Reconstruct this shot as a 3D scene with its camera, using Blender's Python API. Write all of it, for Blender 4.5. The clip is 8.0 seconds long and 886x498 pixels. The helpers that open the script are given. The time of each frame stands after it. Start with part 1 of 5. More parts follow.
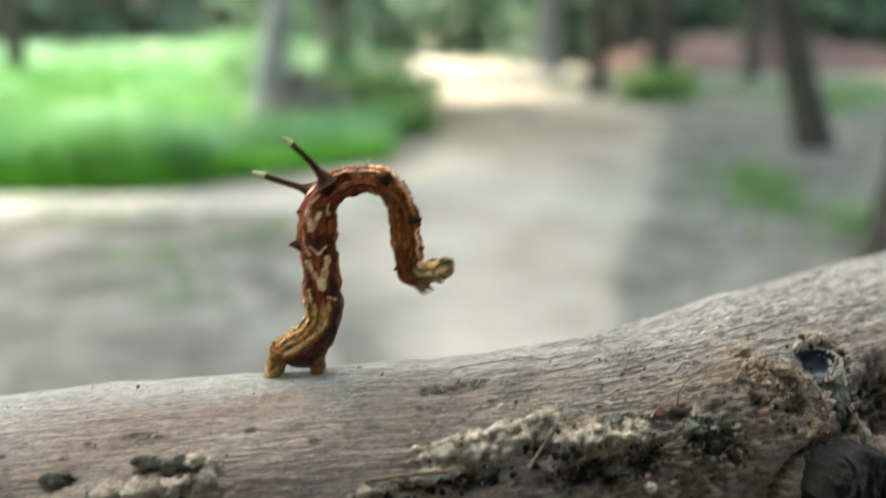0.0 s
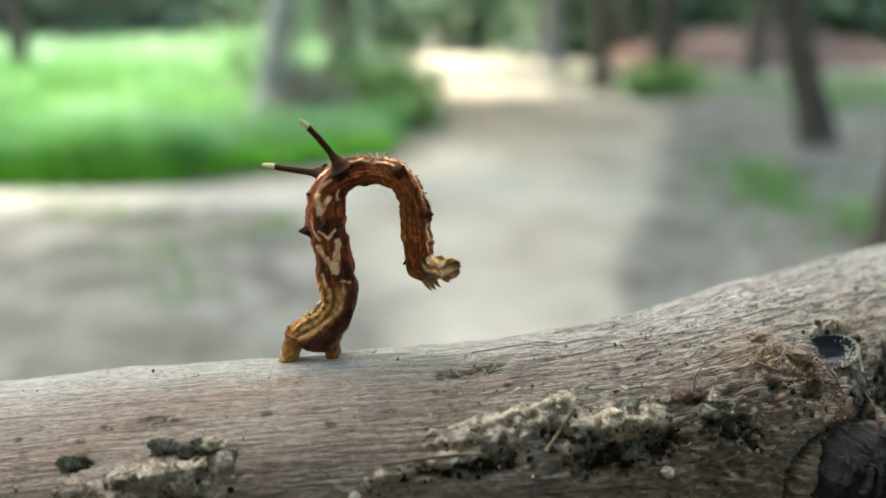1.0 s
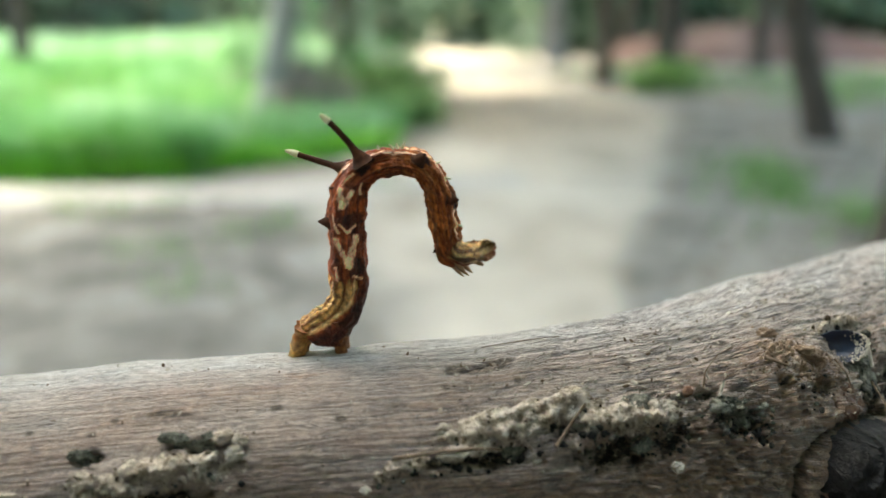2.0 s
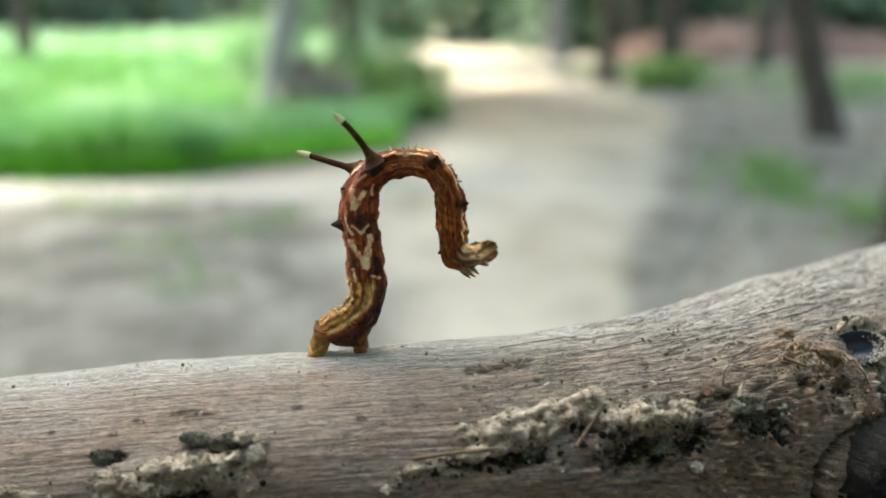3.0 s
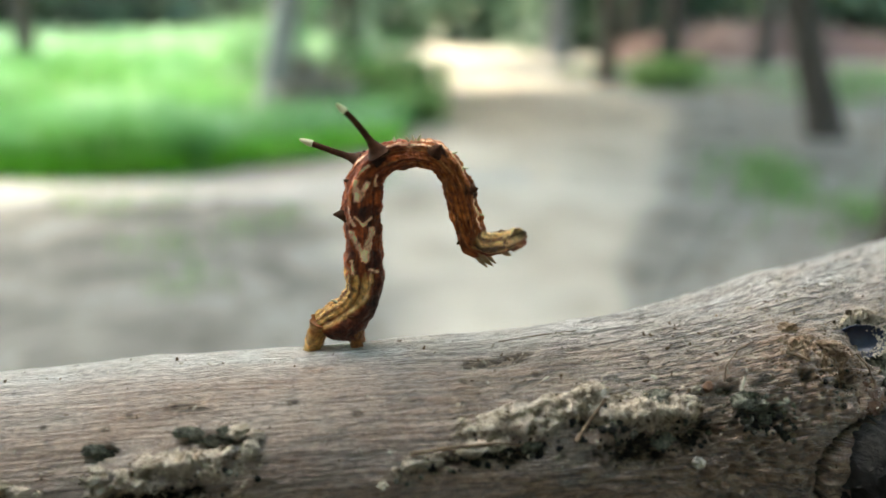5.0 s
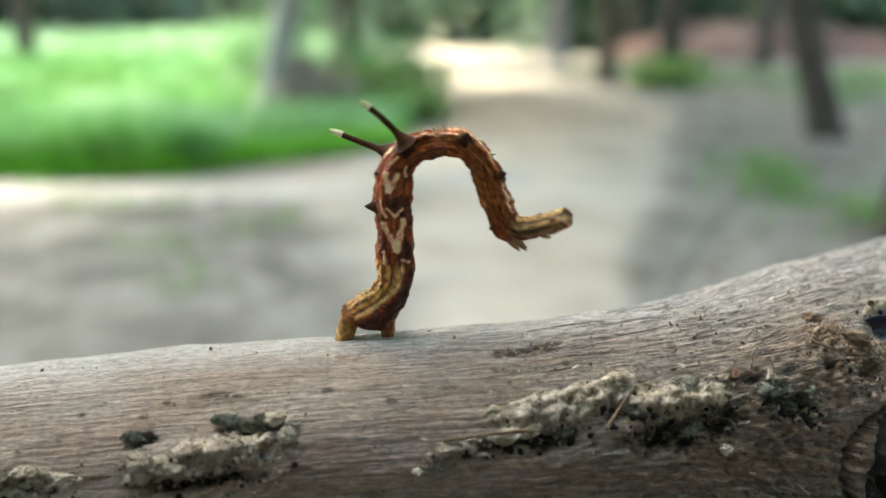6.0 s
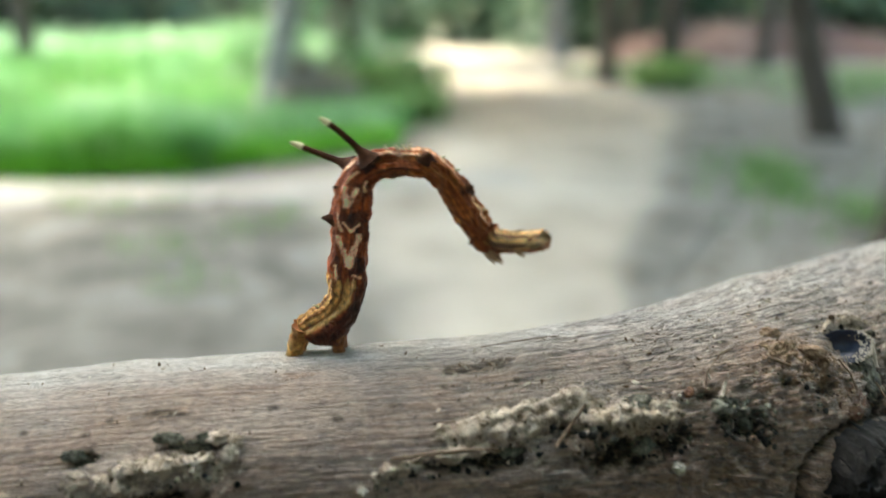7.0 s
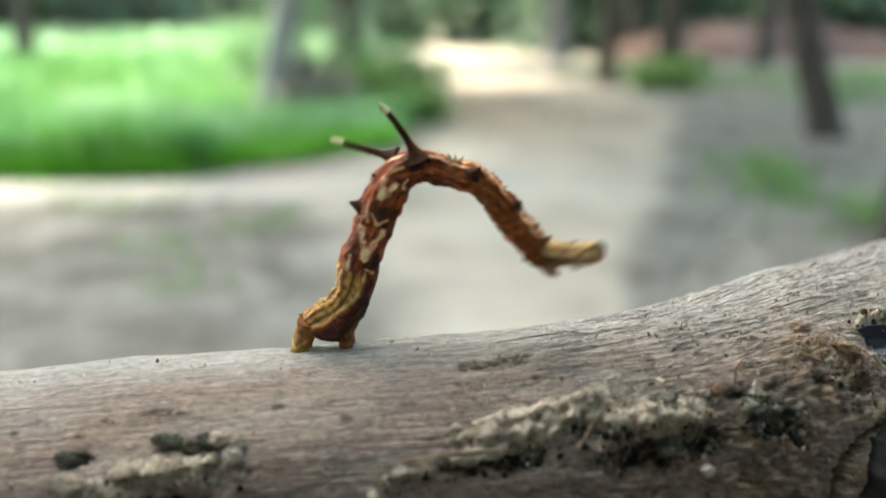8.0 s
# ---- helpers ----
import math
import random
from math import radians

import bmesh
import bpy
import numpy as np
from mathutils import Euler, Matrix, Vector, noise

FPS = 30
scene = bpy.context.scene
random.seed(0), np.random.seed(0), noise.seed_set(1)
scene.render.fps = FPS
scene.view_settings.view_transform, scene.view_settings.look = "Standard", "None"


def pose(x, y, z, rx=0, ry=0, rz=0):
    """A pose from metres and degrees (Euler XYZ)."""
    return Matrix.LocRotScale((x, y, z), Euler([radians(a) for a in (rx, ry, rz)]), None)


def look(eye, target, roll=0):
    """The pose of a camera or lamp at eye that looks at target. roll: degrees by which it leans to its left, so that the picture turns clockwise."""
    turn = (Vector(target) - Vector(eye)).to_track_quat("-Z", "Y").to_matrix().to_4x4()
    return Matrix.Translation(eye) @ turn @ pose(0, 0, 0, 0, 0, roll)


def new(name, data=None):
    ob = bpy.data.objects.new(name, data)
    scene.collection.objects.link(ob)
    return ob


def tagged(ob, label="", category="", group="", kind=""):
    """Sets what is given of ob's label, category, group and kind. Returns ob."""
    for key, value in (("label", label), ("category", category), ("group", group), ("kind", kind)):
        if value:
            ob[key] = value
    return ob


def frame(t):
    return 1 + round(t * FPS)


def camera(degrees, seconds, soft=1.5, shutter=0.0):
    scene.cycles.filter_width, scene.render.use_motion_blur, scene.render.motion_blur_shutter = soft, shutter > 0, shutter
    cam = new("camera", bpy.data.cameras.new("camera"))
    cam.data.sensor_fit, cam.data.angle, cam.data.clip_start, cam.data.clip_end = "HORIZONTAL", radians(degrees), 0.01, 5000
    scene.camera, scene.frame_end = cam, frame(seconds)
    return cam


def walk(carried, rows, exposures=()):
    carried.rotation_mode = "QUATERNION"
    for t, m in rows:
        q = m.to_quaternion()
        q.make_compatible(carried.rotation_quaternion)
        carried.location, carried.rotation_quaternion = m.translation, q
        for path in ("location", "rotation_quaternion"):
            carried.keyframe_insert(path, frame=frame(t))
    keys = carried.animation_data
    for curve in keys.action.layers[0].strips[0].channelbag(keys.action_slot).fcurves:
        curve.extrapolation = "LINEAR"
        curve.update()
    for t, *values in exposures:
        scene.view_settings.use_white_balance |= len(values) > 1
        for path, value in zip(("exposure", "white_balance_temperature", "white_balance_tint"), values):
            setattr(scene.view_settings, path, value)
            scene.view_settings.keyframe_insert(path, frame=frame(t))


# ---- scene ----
cam = camera(60, 8.0, soft=1.6, shutter=1.0)
# seconds; the eye in millimetres; degrees of tilt up and of turn to the left, from the steady view
PATH = [
    (0.0, 3.10, -0.19, 901.82, 0.84, -0.62),
    (0.1, 3.36, 0.07, 902.19, 0.82, -0.58),
    (0.2, 2.80, 0.07, 901.72, 0.79, -0.55),
    (0.3, 2.55, 0.09, 901.29, 0.77, -0.51),
    (0.4, 1.57, 0.05, 900.66, 0.74, -0.48),
    (0.5, 1.07, 0.09, 900.31, 0.72, -0.44),
    (0.6, 0.28, -0.31, 899.28, 0.68, -0.43),
    (0.7, 0.30, -0.36, 899.44, 0.63, -0.42),
    (0.8, 1.02, -0.04, 900.88, 0.59, -0.41),
    (0.9, 1.64, -0.12, 900.94, 0.55, -0.40),
    (1.0, 1.83, -0.29, 900.69, 0.51, -0.40),
    (1.1, 1.71, -0.25, 900.69, 0.47, -0.38),
    (1.2, 1.38, -0.15, 900.92, 0.44, -0.36),
    (1.3, 1.33, -0.05, 901.12, 0.41, -0.34),
    (1.4, 0.79, -0.02, 901.08, 0.37, -0.33),
    (1.5, 0.94, -0.07, 900.80, 0.34, -0.31),
    (1.6, 1.47, -0.31, 900.06, 0.32, -0.29),
    (1.7, 1.39, -0.28, 900.23, 0.29, -0.27),
    (2.8, 0.32, -0.37, 900.75, 0.05, -0.04),
    (2.9, 0.02, -0.46, 900.51, 0.02, -0.02),
    (3.0, -0.51, -0.36, 900.92, 0.00, 0.00),
    (3.1, -0.55, -0.23, 900.94, 0.00, 0.00),
    (3.2, -0.42, -0.11, 900.92, 0.00, 0.00),
    (3.3, -0.21, -0.01, 900.81, 0.00, 0.00),
    (3.4, -0.08, -0.01, 900.38, 0.00, 0.00),
    (3.5, 0.00, 0.00, 900.00, 0.00, 0.00),
    (3.6, 0.13, -0.03, 899.66, 0.00, 0.00),
    (3.7, 0.19, 0.15, 900.01, 0.00, 0.00),
    (3.8, 0.75, 0.44, 900.75, 0.00, 0.00),
    (3.9, 0.57, 0.52, 900.75, 0.00, 0.00),
    (4.0, 0.61, 0.40, 900.12, 0.00, 0.00),
    (4.1, -0.14, 0.38, 899.71, 0.00, 0.00),
    (4.2, -0.92, 0.39, 899.41, 0.00, 0.00),
    (4.3, -1.20, 0.45, 899.30, 0.00, 0.00),
    (4.4, -1.20, 0.55, 899.30, 0.00, 0.00),
    (4.5, -1.45, 0.55, 898.98, 0.00, 0.00),
    (4.6, -0.30, 0.62, 899.57, 0.00, 0.00),
    (4.7, 0.08, 0.61, 899.92, 0.00, 0.00),
    (5.8, -2.77, -0.64, 899.67, 0.00, 0.00),
    (5.9, -3.04, -0.84, 899.35, 0.00, 0.00),
    (6.0, -3.29, -0.94, 899.40, 0.00, 0.00),
    (6.1, -3.03, -0.86, 899.79, 0.00, 0.00),
    (6.2, -2.13, -0.78, 900.21, 0.00, 0.00),
    (6.3, -2.04, -0.87, 900.05, 0.00, 0.00),
    (6.4, -1.46, -0.96, 899.87, 0.00, 0.00),
    (6.5, -1.56, -1.03, 899.75, 0.00, 0.00),
    (6.6, -0.05, -0.66, 900.02, 0.00, 0.00),
    (6.7, 0.69, -0.42, 899.85, 0.00, 0.00),
    (6.8, 1.45, -0.22, 899.53, 0.00, 0.00),
    (6.9, 2.14, 0.05, 899.47, 0.00, 0.00),
    (7.0, 1.48, 0.63, 900.42, 0.00, 0.00),
    (7.1, 1.47, 0.99, 900.34, 0.00, 0.00),
    (7.2, 1.50, 1.34, 900.18, 0.00, 0.00),
    (7.3, 1.06, 1.52, 899.46, 0.00, 0.00),
    (7.4, 0.25, 1.74, 898.89, 0.00, 0.00),
    (7.5, -0.69, 1.95, 898.26, 0.00, 0.00),
    (7.6, -1.26, 2.31, 898.09, 0.00, 0.00),
    (7.7, -0.76, 2.69, 897.99, 0.00, 0.00),
    (7.8, -0.86, 3.21, 898.37, 0.00, 0.00),
    (7.9, -0.11, 3.62, 898.34, 0.00, 0.00),
    (8.0, 0.23, 4.06, 898.46, 0.00, 0.00),
]
walk(cam, [(t, pose(x / 1000, y / 1000, z / 1000, 73.6 + tilt, 0, turn)) for t, x, y, z, tilt, turn in PATH],
     exposures=[(0.0, 3.17, 8000, 1), (8.0, 3.17, 8000, 1)])
cam.data.dof.use_dof = True
cam.data.dof.focus_distance = 0.0755
cam.data.dof.aperture_fstop = 12.5
cam.data.dof.aperture_blades = 0

# ---- light ----
SUN_HEIGHT, SUN_TURN = radians(54), radians(329)
world = bpy.data.worlds.new("sky")
scene.world = world
world.use_nodes = True
sky = world.node_tree.nodes.new("ShaderNodeTexSky")
sky.sky_type, sky.sun_disc = "NISHITA", False
sky.sun_elevation, sky.sun_rotation = SUN_HEIGHT, SUN_TURN
sky.air_density, sky.dust_density = 1.0, 2.5
world.node_tree.nodes["Background"].inputs["Strength"].default_value = 0.15
world.node_tree.links.new(sky.outputs[0], world.node_tree.nodes["Background"].inputs["Color"])
sun = new("sun", bpy.data.lights.new("sun", "SUN"))
sun.data.energy, sun.data.angle, sun.data.color = 1.5, radians(12), (1.0, 0.98, 0.94)
TO_SUN = Vector((-0.30, 0.50, 0.81))
sun.matrix_world = look(TO_SUN * 40, (0, 0, 0))


# ---- materials ----
def shader(name, rough=0.8, spec=0.3):
    m = bpy.data.materials.new(name)
    m.use_nodes = True
    b = m.node_tree.nodes["Principled BSDF"]
    b.inputs["Roughness"].default_value = rough
    b.inputs["Specular IOR Level"].default_value = spec
    return m, m.node_tree.nodes, m.node_tree.links, b


def coords(nodes, links, stretch, attribute=""):
    """Texture coordinates in metres, stretched."""
    if attribute:
        src = nodes.new("ShaderNodeAttribute")
        src.attribute_name = attribute
        out = src.outputs["Vector"]
    else:
        out = nodes.new("ShaderNodeTexCoord").outputs["Object"]
    mp = nodes.new("ShaderNodeMapping")
    mp.inputs["Scale"].default_value = stretch
    links.new(out, mp.inputs["Vector"])
    return mp.outputs[0]


def noise_tex(nodes, links, vec, scale=1.0, detail=5.0, rough=0.6, warp=0.0):
    n = nodes.new("ShaderNodeTexNoise")
    n.inputs["Scale"].default_value, n.inputs["Detail"].default_value = scale, detail
    n.inputs["Roughness"].default_value, n.inputs["Distortion"].default_value = rough, warp
    links.new(vec, n.inputs["Vector"])
    return n.outputs["Fac"]


def ramp(nodes, links, fac, stops):
    r = nodes.new("ShaderNodeValToRGB")
    while len(r.color_ramp.elements) < len(stops):
        r.color_ramp.elements.new(0.5)
    for e, (p, c) in zip(r.color_ramp.elements, stops):
        e.position, e.color = p, (*c, 1)
    links.new(fac, r.inputs[0])
    return r.outputs[0]


def mix(nodes, links, fac, a, b, kind="MIX"):
    n = nodes.new("ShaderNodeMix")
    n.data_type, n.blend_type = "RGBA", kind
    for value, slot in ((fac, 0), (a, 6), (b, 7)):
        if hasattr(value, "is_output"):
            links.new(value, n.inputs[slot])
        elif slot == 0:
            n.inputs[0].default_value = value
        else:
            n.inputs[slot].default_value = (*value, 1)
    return n.outputs[2]


def bump(nodes, links, height, b, distance, strength=1.0):
    n = nodes.new("ShaderNodeBump")
    n.inputs["Distance"].default_value, n.inputs["Strength"].default_value = distance, strength
    links.new(height, n.inputs["Height"])
    links.new(n.outputs[0], b.inputs["Normal"])


def mottled(name, stops, size, rough=0.85, spec=0.25, relief=0.0, stretch=(1, 1, 1), own=0.0, thin=False):
    """A rough natural surface: colours spread by noise at two scales; size is that of the larger blotches in metres."""
    m, nodes, links, b = shader(name, rough, spec)
    vec = coords(nodes, links, tuple(v / size for v in stretch))
    big = noise_tex(nodes, links, vec, 1.0, 6, 0.65, 0.4)
    fine = noise_tex(nodes, links, vec, 7.0, 4, 0.7)
    add = nodes.new("ShaderNodeMath")
    add.operation = "MULTIPLY_ADD"
    links.new(fine, add.inputs[0])
    add.inputs[1].default_value = 0.45
    links.new(big, add.inputs[2])
    sub = nodes.new("ShaderNodeMath")
    sub.operation = "SUBTRACT"
    links.new(add.outputs[0], sub.inputs[0])
    sub.inputs[1].default_value = 0.22
    last = sub.outputs[0]
    if own:
        info = nodes.new("ShaderNodeNewGeometry")
        vary = nodes.new("ShaderNodeMath")
        vary.operation = "MULTIPLY_ADD"
        links.new(info.outputs["Random Per Island"], vary.inputs[0])
        vary.inputs[1].default_value = own
        links.new(last, vary.inputs[2])
        shift = nodes.new("ShaderNodeMath")
        shift.operation = "SUBTRACT"
        links.new(vary.outputs[0], shift.inputs[0])
        shift.inputs[1].default_value = own / 2
        last = shift.outputs[0]
    col = ramp(nodes, links, last, stops)
    links.new(col, b.inputs["Base Color"])
    if relief:
        bump(nodes, links, add.outputs[0], b, relief)
    if thin:
        t = nodes.new("ShaderNodeBsdfTranslucent")
        links.new(col, t.inputs["Color"])
        blend = nodes.new("ShaderNodeMixShader")
        blend.inputs[0].default_value = 0.4
        links.new(b.outputs[0], blend.inputs[1])
        links.new(t.outputs[0], blend.inputs[2])
        links.new(blend.outputs[0], nodes["Material Output"].inputs["Surface"])
    return m


SOIL = mottled("grey_soil", [(0.36, (0.13, 0.122, 0.10)), (0.5, (0.232, 0.214, 0.184)), (0.64, (0.36, 0.338, 0.30))], 0.4, 0.95, 0.15, 0.01)
UNSEEN_LEAF = mottled("unseen_bush_leaf", [(0.2, (0.05, 0.035, 0.022)), (0.5, (0.12, 0.085, 0.055)), (0.8, (0.20, 0.15, 0.10))], 0.3, 0.9, 0.2, 0.0, own=0.6)
DUST = mottled("pale_dust", [(0.25, (0.37, 0.345, 0.30)), (0.5, (0.51, 0.475, 0.42)), (0.75, (0.60, 0.565, 0.51))], 0.5, 0.95, 0.15, 0.008)
THICKET = mottled("withered_leaf", [(0.2, (0.14, 0.125, 0.115)), (0.5, (0.27, 0.25, 0.235)), (0.8, (0.40, 0.38, 0.36))], 0.8, 0.9, 0.2, 0.0, own=0.5)
LITTER = mottled("leaf_litter", [(0.2, (0.07, 0.05, 0.04)), (0.5, (0.19, 0.155, 0.135)), (0.8, (0.32, 0.28, 0.25))], 0.3, 0.9, 0.2, 0.0, own=0.6)
FLOOR = mottled("forest_earth", [(0.30, (0.15, 0.135, 0.11)), (0.5, (0.285, 0.26, 0.22)), (0.72, (0.42, 0.39, 0.345))], 0.6, 0.95, 0.15, 0.01)
FLOOR_DARK = mottled("low_bounce_earth", [(0.25, (0.02, 0.015, 0.011)), (0.5, (0.042, 0.032, 0.025)), (0.78, (0.08, 0.062, 0.05))], 0.4, 0.95, 0.15, 0.01)
FLOOR_BROWN = mottled("shaded_leafy_earth", [(0.28, (0.10, 0.075, 0.063)), (0.5, (0.21, 0.165, 0.142)), (0.74, (0.33, 0.275, 0.24))], 0.5, 0.95, 0.15, 0.01)
RED_SOIL = mottled("red_soil", [(0.25, (0.10, 0.06, 0.052)), (0.55, (0.17, 0.112, 0.098)), (0.8, (0.25, 0.185, 0.165))], 1.4, 0.95, 0.15, 0.02)
GRASS = mottled("grass_blade", [(0.36, (0.045, 0.17, 0.03)), (0.5, (0.12, 0.36, 0.105)), (0.63, (0.38, 0.62, 0.38))], 0.9, 0.5, 0.3, 0.0, own=0.18, thin=True)
LIME = mottled("lime_grass", [(0.28, (0.06, 0.25, 0.02)), (0.5, (0.16, 0.54, 0.05)), (0.72, (0.36, 0.66, 0.16))], 0.6, 0.5, 0.3, 0.0, own=0.3, thin=True)
MEADOW_LIME = mottled("soft_lime_grass", [(0.28, (0.06, 0.22, 0.03)), (0.5, (0.15, 0.41, 0.095)), (0.72, (0.36, 0.60, 0.30))], 0.6, 0.5, 0.3, 0.0, own=0.3, thin=True)
# Paler than the grass in front: backlight and haze are put into the colour.
MINT = mottled("backlit_pale_blade", [(0.34, (0.14, 0.34, 0.12)), (0.5, (0.36, 0.60, 0.34)), (0.66, (0.62, 0.80, 0.58))], 1.5, 0.5, 0.3, 0.0, own=0.3, thin=True)
WEED = mottled("weed_leaf", [(0.15, (0.10, 0.21, 0.06)), (0.5, (0.21, 0.39, 0.12)), (0.85, (0.36, 0.52, 0.21))], 0.3, 0.6, 0.3, 0.0, own=0.6, thin=True)
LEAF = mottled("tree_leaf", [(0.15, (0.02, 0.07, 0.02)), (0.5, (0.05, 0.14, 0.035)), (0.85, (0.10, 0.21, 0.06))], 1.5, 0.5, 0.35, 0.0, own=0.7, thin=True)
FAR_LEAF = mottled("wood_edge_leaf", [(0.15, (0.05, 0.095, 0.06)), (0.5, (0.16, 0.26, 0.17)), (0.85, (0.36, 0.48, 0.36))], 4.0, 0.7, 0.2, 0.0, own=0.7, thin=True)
DARK_BARK = mottled("dark_bark", [(0.25, (0.035, 0.028, 0.022)), (0.5, (0.085, 0.07, 0.058)), (0.8, (0.17, 0.15, 0.125))], 0.10, 0.9, 0.2, 0.02, (1, 1, 0.25))
GREY_BARK = mottled("grey_bark", [(0.25, (0.10, 0.10, 0.095)), (0.5, (0.19, 0.185, 0.175)), (0.8, (0.28, 0.27, 0.26))], 0.16, 0.85, 0.2, 0.008, (1, 1, 0.5))
PALE_BARK = mottled("pale_bark", [(0.25, (0.18, 0.18, 0.17)), (0.5, (0.34, 0.34, 0.325)), (0.8, (0.50, 0.50, 0.48))], 0.16, 0.85, 0.2, 0.008, (1, 1, 0.5))
CRUST = mottled("crumbly_sapwood", [(0.34, (0.085, 0.06, 0.04)), (0.46, (0.45, 0.37, 0.285)), (0.68, (0.78, 0.69, 0.575))], 0.0010, 0.95, 0.15, 0.0005, own=0.35)
LICHEN = mottled("grey_green_lichen", [(0.30, (0.03, 0.032, 0.026)), (0.50, (0.17, 0.175, 0.14)), (0.74, (0.42, 0.42, 0.35))], 0.0011, 0.95, 0.15, 0.0005)
CRUMB = mottled("brown_crumbled_wood", [(0.32, (0.08, 0.05, 0.034)), (0.50, (0.34, 0.235, 0.16)), (0.74, (0.62, 0.49, 0.37))], 0.0014, 0.95, 0.15, 0.0005, own=0.35)
MOULD = mottled("black_mould", [(0.42, (0.008, 0.008, 0.007)), (0.56, (0.036, 0.035, 0.028)), (0.74, (0.24, 0.235, 0.19))], 0.0018, 0.85, 0.3, 0.0003, own=0.35)
# The palest stop paints glints of the knot's glossy black face.
CHAR = mottled("charred_knot", [(0.42, (0.004, 0.004, 0.004)), (0.62, (0.010, 0.010, 0.010)), (0.76, (0.20, 0.19, 0.175))], 0.003, 0.42, 0.45, 0.0012, (0.6, 1, 2.2))
SHELL = mottled("black_shell", [(0.3, (0.008, 0.013, 0.032)), (0.6, (0.017, 0.030, 0.068)), (0.9, (0.05, 0.075, 0.13))], 0.0012, 0.33, 0.6, 0.00003)
TWIG = mottled("dry_twig", [(0.2, (0.08, 0.052, 0.034)), (0.5, (0.19, 0.135, 0.092)), (0.8, (0.36, 0.28, 0.20))], 0.0012, 0.85, 0.2, 0.0001)
RESIN = mottled("orange_resin", [(0.2, (0.05, 0.022, 0.011)), (0.5, (0.13, 0.052, 0.022)), (0.8, (0.24, 0.125, 0.055))], 0.0012, 0.4, 0.5, 0.0001)
CHIP = mottled("pale_chip", [(0.2, (0.42, 0.36, 0.28)), (0.6, (0.62, 0.57, 0.48)), (0.9, (0.75, 0.72, 0.66))], 0.0008, 0.8, 0.25, 0.00005)


def branch_wood():
    """Weathered wood without bark: grey fibres along the branch, brown patches, fine dark checks."""
    m, nodes, links, b = shader("weathered_wood", 0.5, 0.5)
    b.inputs["Sheen Roughness"].default_value = 0.4
    long_fibre = noise_tex(nodes, links, coords(nodes, links, (165, 2900, 1), "flow"), 1.0, 7, 0.70, 0.25)
    short_fibre = noise_tex(nodes, links, coords(nodes, links, (880, 1650, 1), "flow"), 1.0, 6, 0.72, 0.9)
    both = nodes.new("ShaderNodeMix")
    both.inputs[0].default_value = 0.66
    links.new(long_fibre, both.inputs[2])
    links.new(short_fibre, both.inputs[3])
    widen = nodes.new("ShaderNodeMapRange")
    widen.clamp = False
    links.new(both.outputs[0], widen.inputs["Value"])
    for slot, value in (("From Min", 0.2), ("From Max", 0.8), ("To Min", 0.1), ("To Max", 0.9)):
        widen.inputs[slot].default_value = value
    fibre = widen.outputs[0]
    check = noise_tex(nodes, links, coords(nodes, links, (150, 2600, 1), "flow"), 1.0, 5, 0.62, 0.5)
    patch = noise_tex(nodes, links, coords(nodes, links, (70, 170, 1), "flow"), 1.0, 4, 0.6, 0.3)
    speck = noise_tex(nodes, links, coords(nodes, links, (900, 1400, 1), "flow"), 1.0, 4, 0.7)
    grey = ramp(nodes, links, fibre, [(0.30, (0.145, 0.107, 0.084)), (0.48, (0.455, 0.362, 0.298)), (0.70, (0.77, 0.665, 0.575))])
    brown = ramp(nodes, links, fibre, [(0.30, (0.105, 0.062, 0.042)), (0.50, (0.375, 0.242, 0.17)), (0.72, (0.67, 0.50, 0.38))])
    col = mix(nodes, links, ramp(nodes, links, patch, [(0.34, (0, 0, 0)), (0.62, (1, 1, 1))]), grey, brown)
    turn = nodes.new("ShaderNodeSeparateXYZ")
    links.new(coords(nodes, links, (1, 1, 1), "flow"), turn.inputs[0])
    upper = nodes.new("ShaderNodeMapRange")  # paler upper side: weathering, and the sky's grazing sheen put into the colour
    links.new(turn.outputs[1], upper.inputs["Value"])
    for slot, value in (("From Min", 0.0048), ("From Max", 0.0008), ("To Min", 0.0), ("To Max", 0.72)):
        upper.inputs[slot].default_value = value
    wear_sheen = nodes.new("ShaderNodeMath")
    wear_sheen.operation = "MULTIPLY"
    links.new(upper.outputs[0], wear_sheen.inputs[0])
    links.new(ramp(nodes, links, noise_tex(nodes, links, coords(nodes, links, (120, 420, 1), "flow"), 1.0, 5), [(0.32, (0.5, 0.5, 0.5)), (0.6, (1.3, 1.3, 1.3))]), wear_sheen.inputs[1])
    broad = nodes.new("ShaderNodeMapRange")  # the pale strip is broader on the thick end
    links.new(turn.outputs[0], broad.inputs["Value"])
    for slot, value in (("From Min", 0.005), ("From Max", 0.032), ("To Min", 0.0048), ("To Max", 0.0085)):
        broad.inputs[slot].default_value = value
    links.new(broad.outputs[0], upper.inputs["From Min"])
    bleach_sheen = ramp(nodes, links, fibre, [(0.32, (0.18, 0.16, 0.14)), (0.48, (0.56, 0.53, 0.49)), (0.68, (0.85, 0.83, 0.80))])
    col = mix(nodes, links, wear_sheen.outputs[0], col, bleach_sheen)
    thick = nodes.new("ShaderNodeMapRange")  # the thick end has dried out and split more
    links.new(turn.outputs[0], thick.inputs["Value"])
    for slot, value in (("From Min", -0.015), ("From Max", 0.022), ("To Min", 0.25), ("To Max", 1.0)):
        thick.inputs[slot].default_value = value
    dark = ramp(nodes, links, check, [(0.36, (1, 1, 1)), (0.42, (0, 0, 0))])
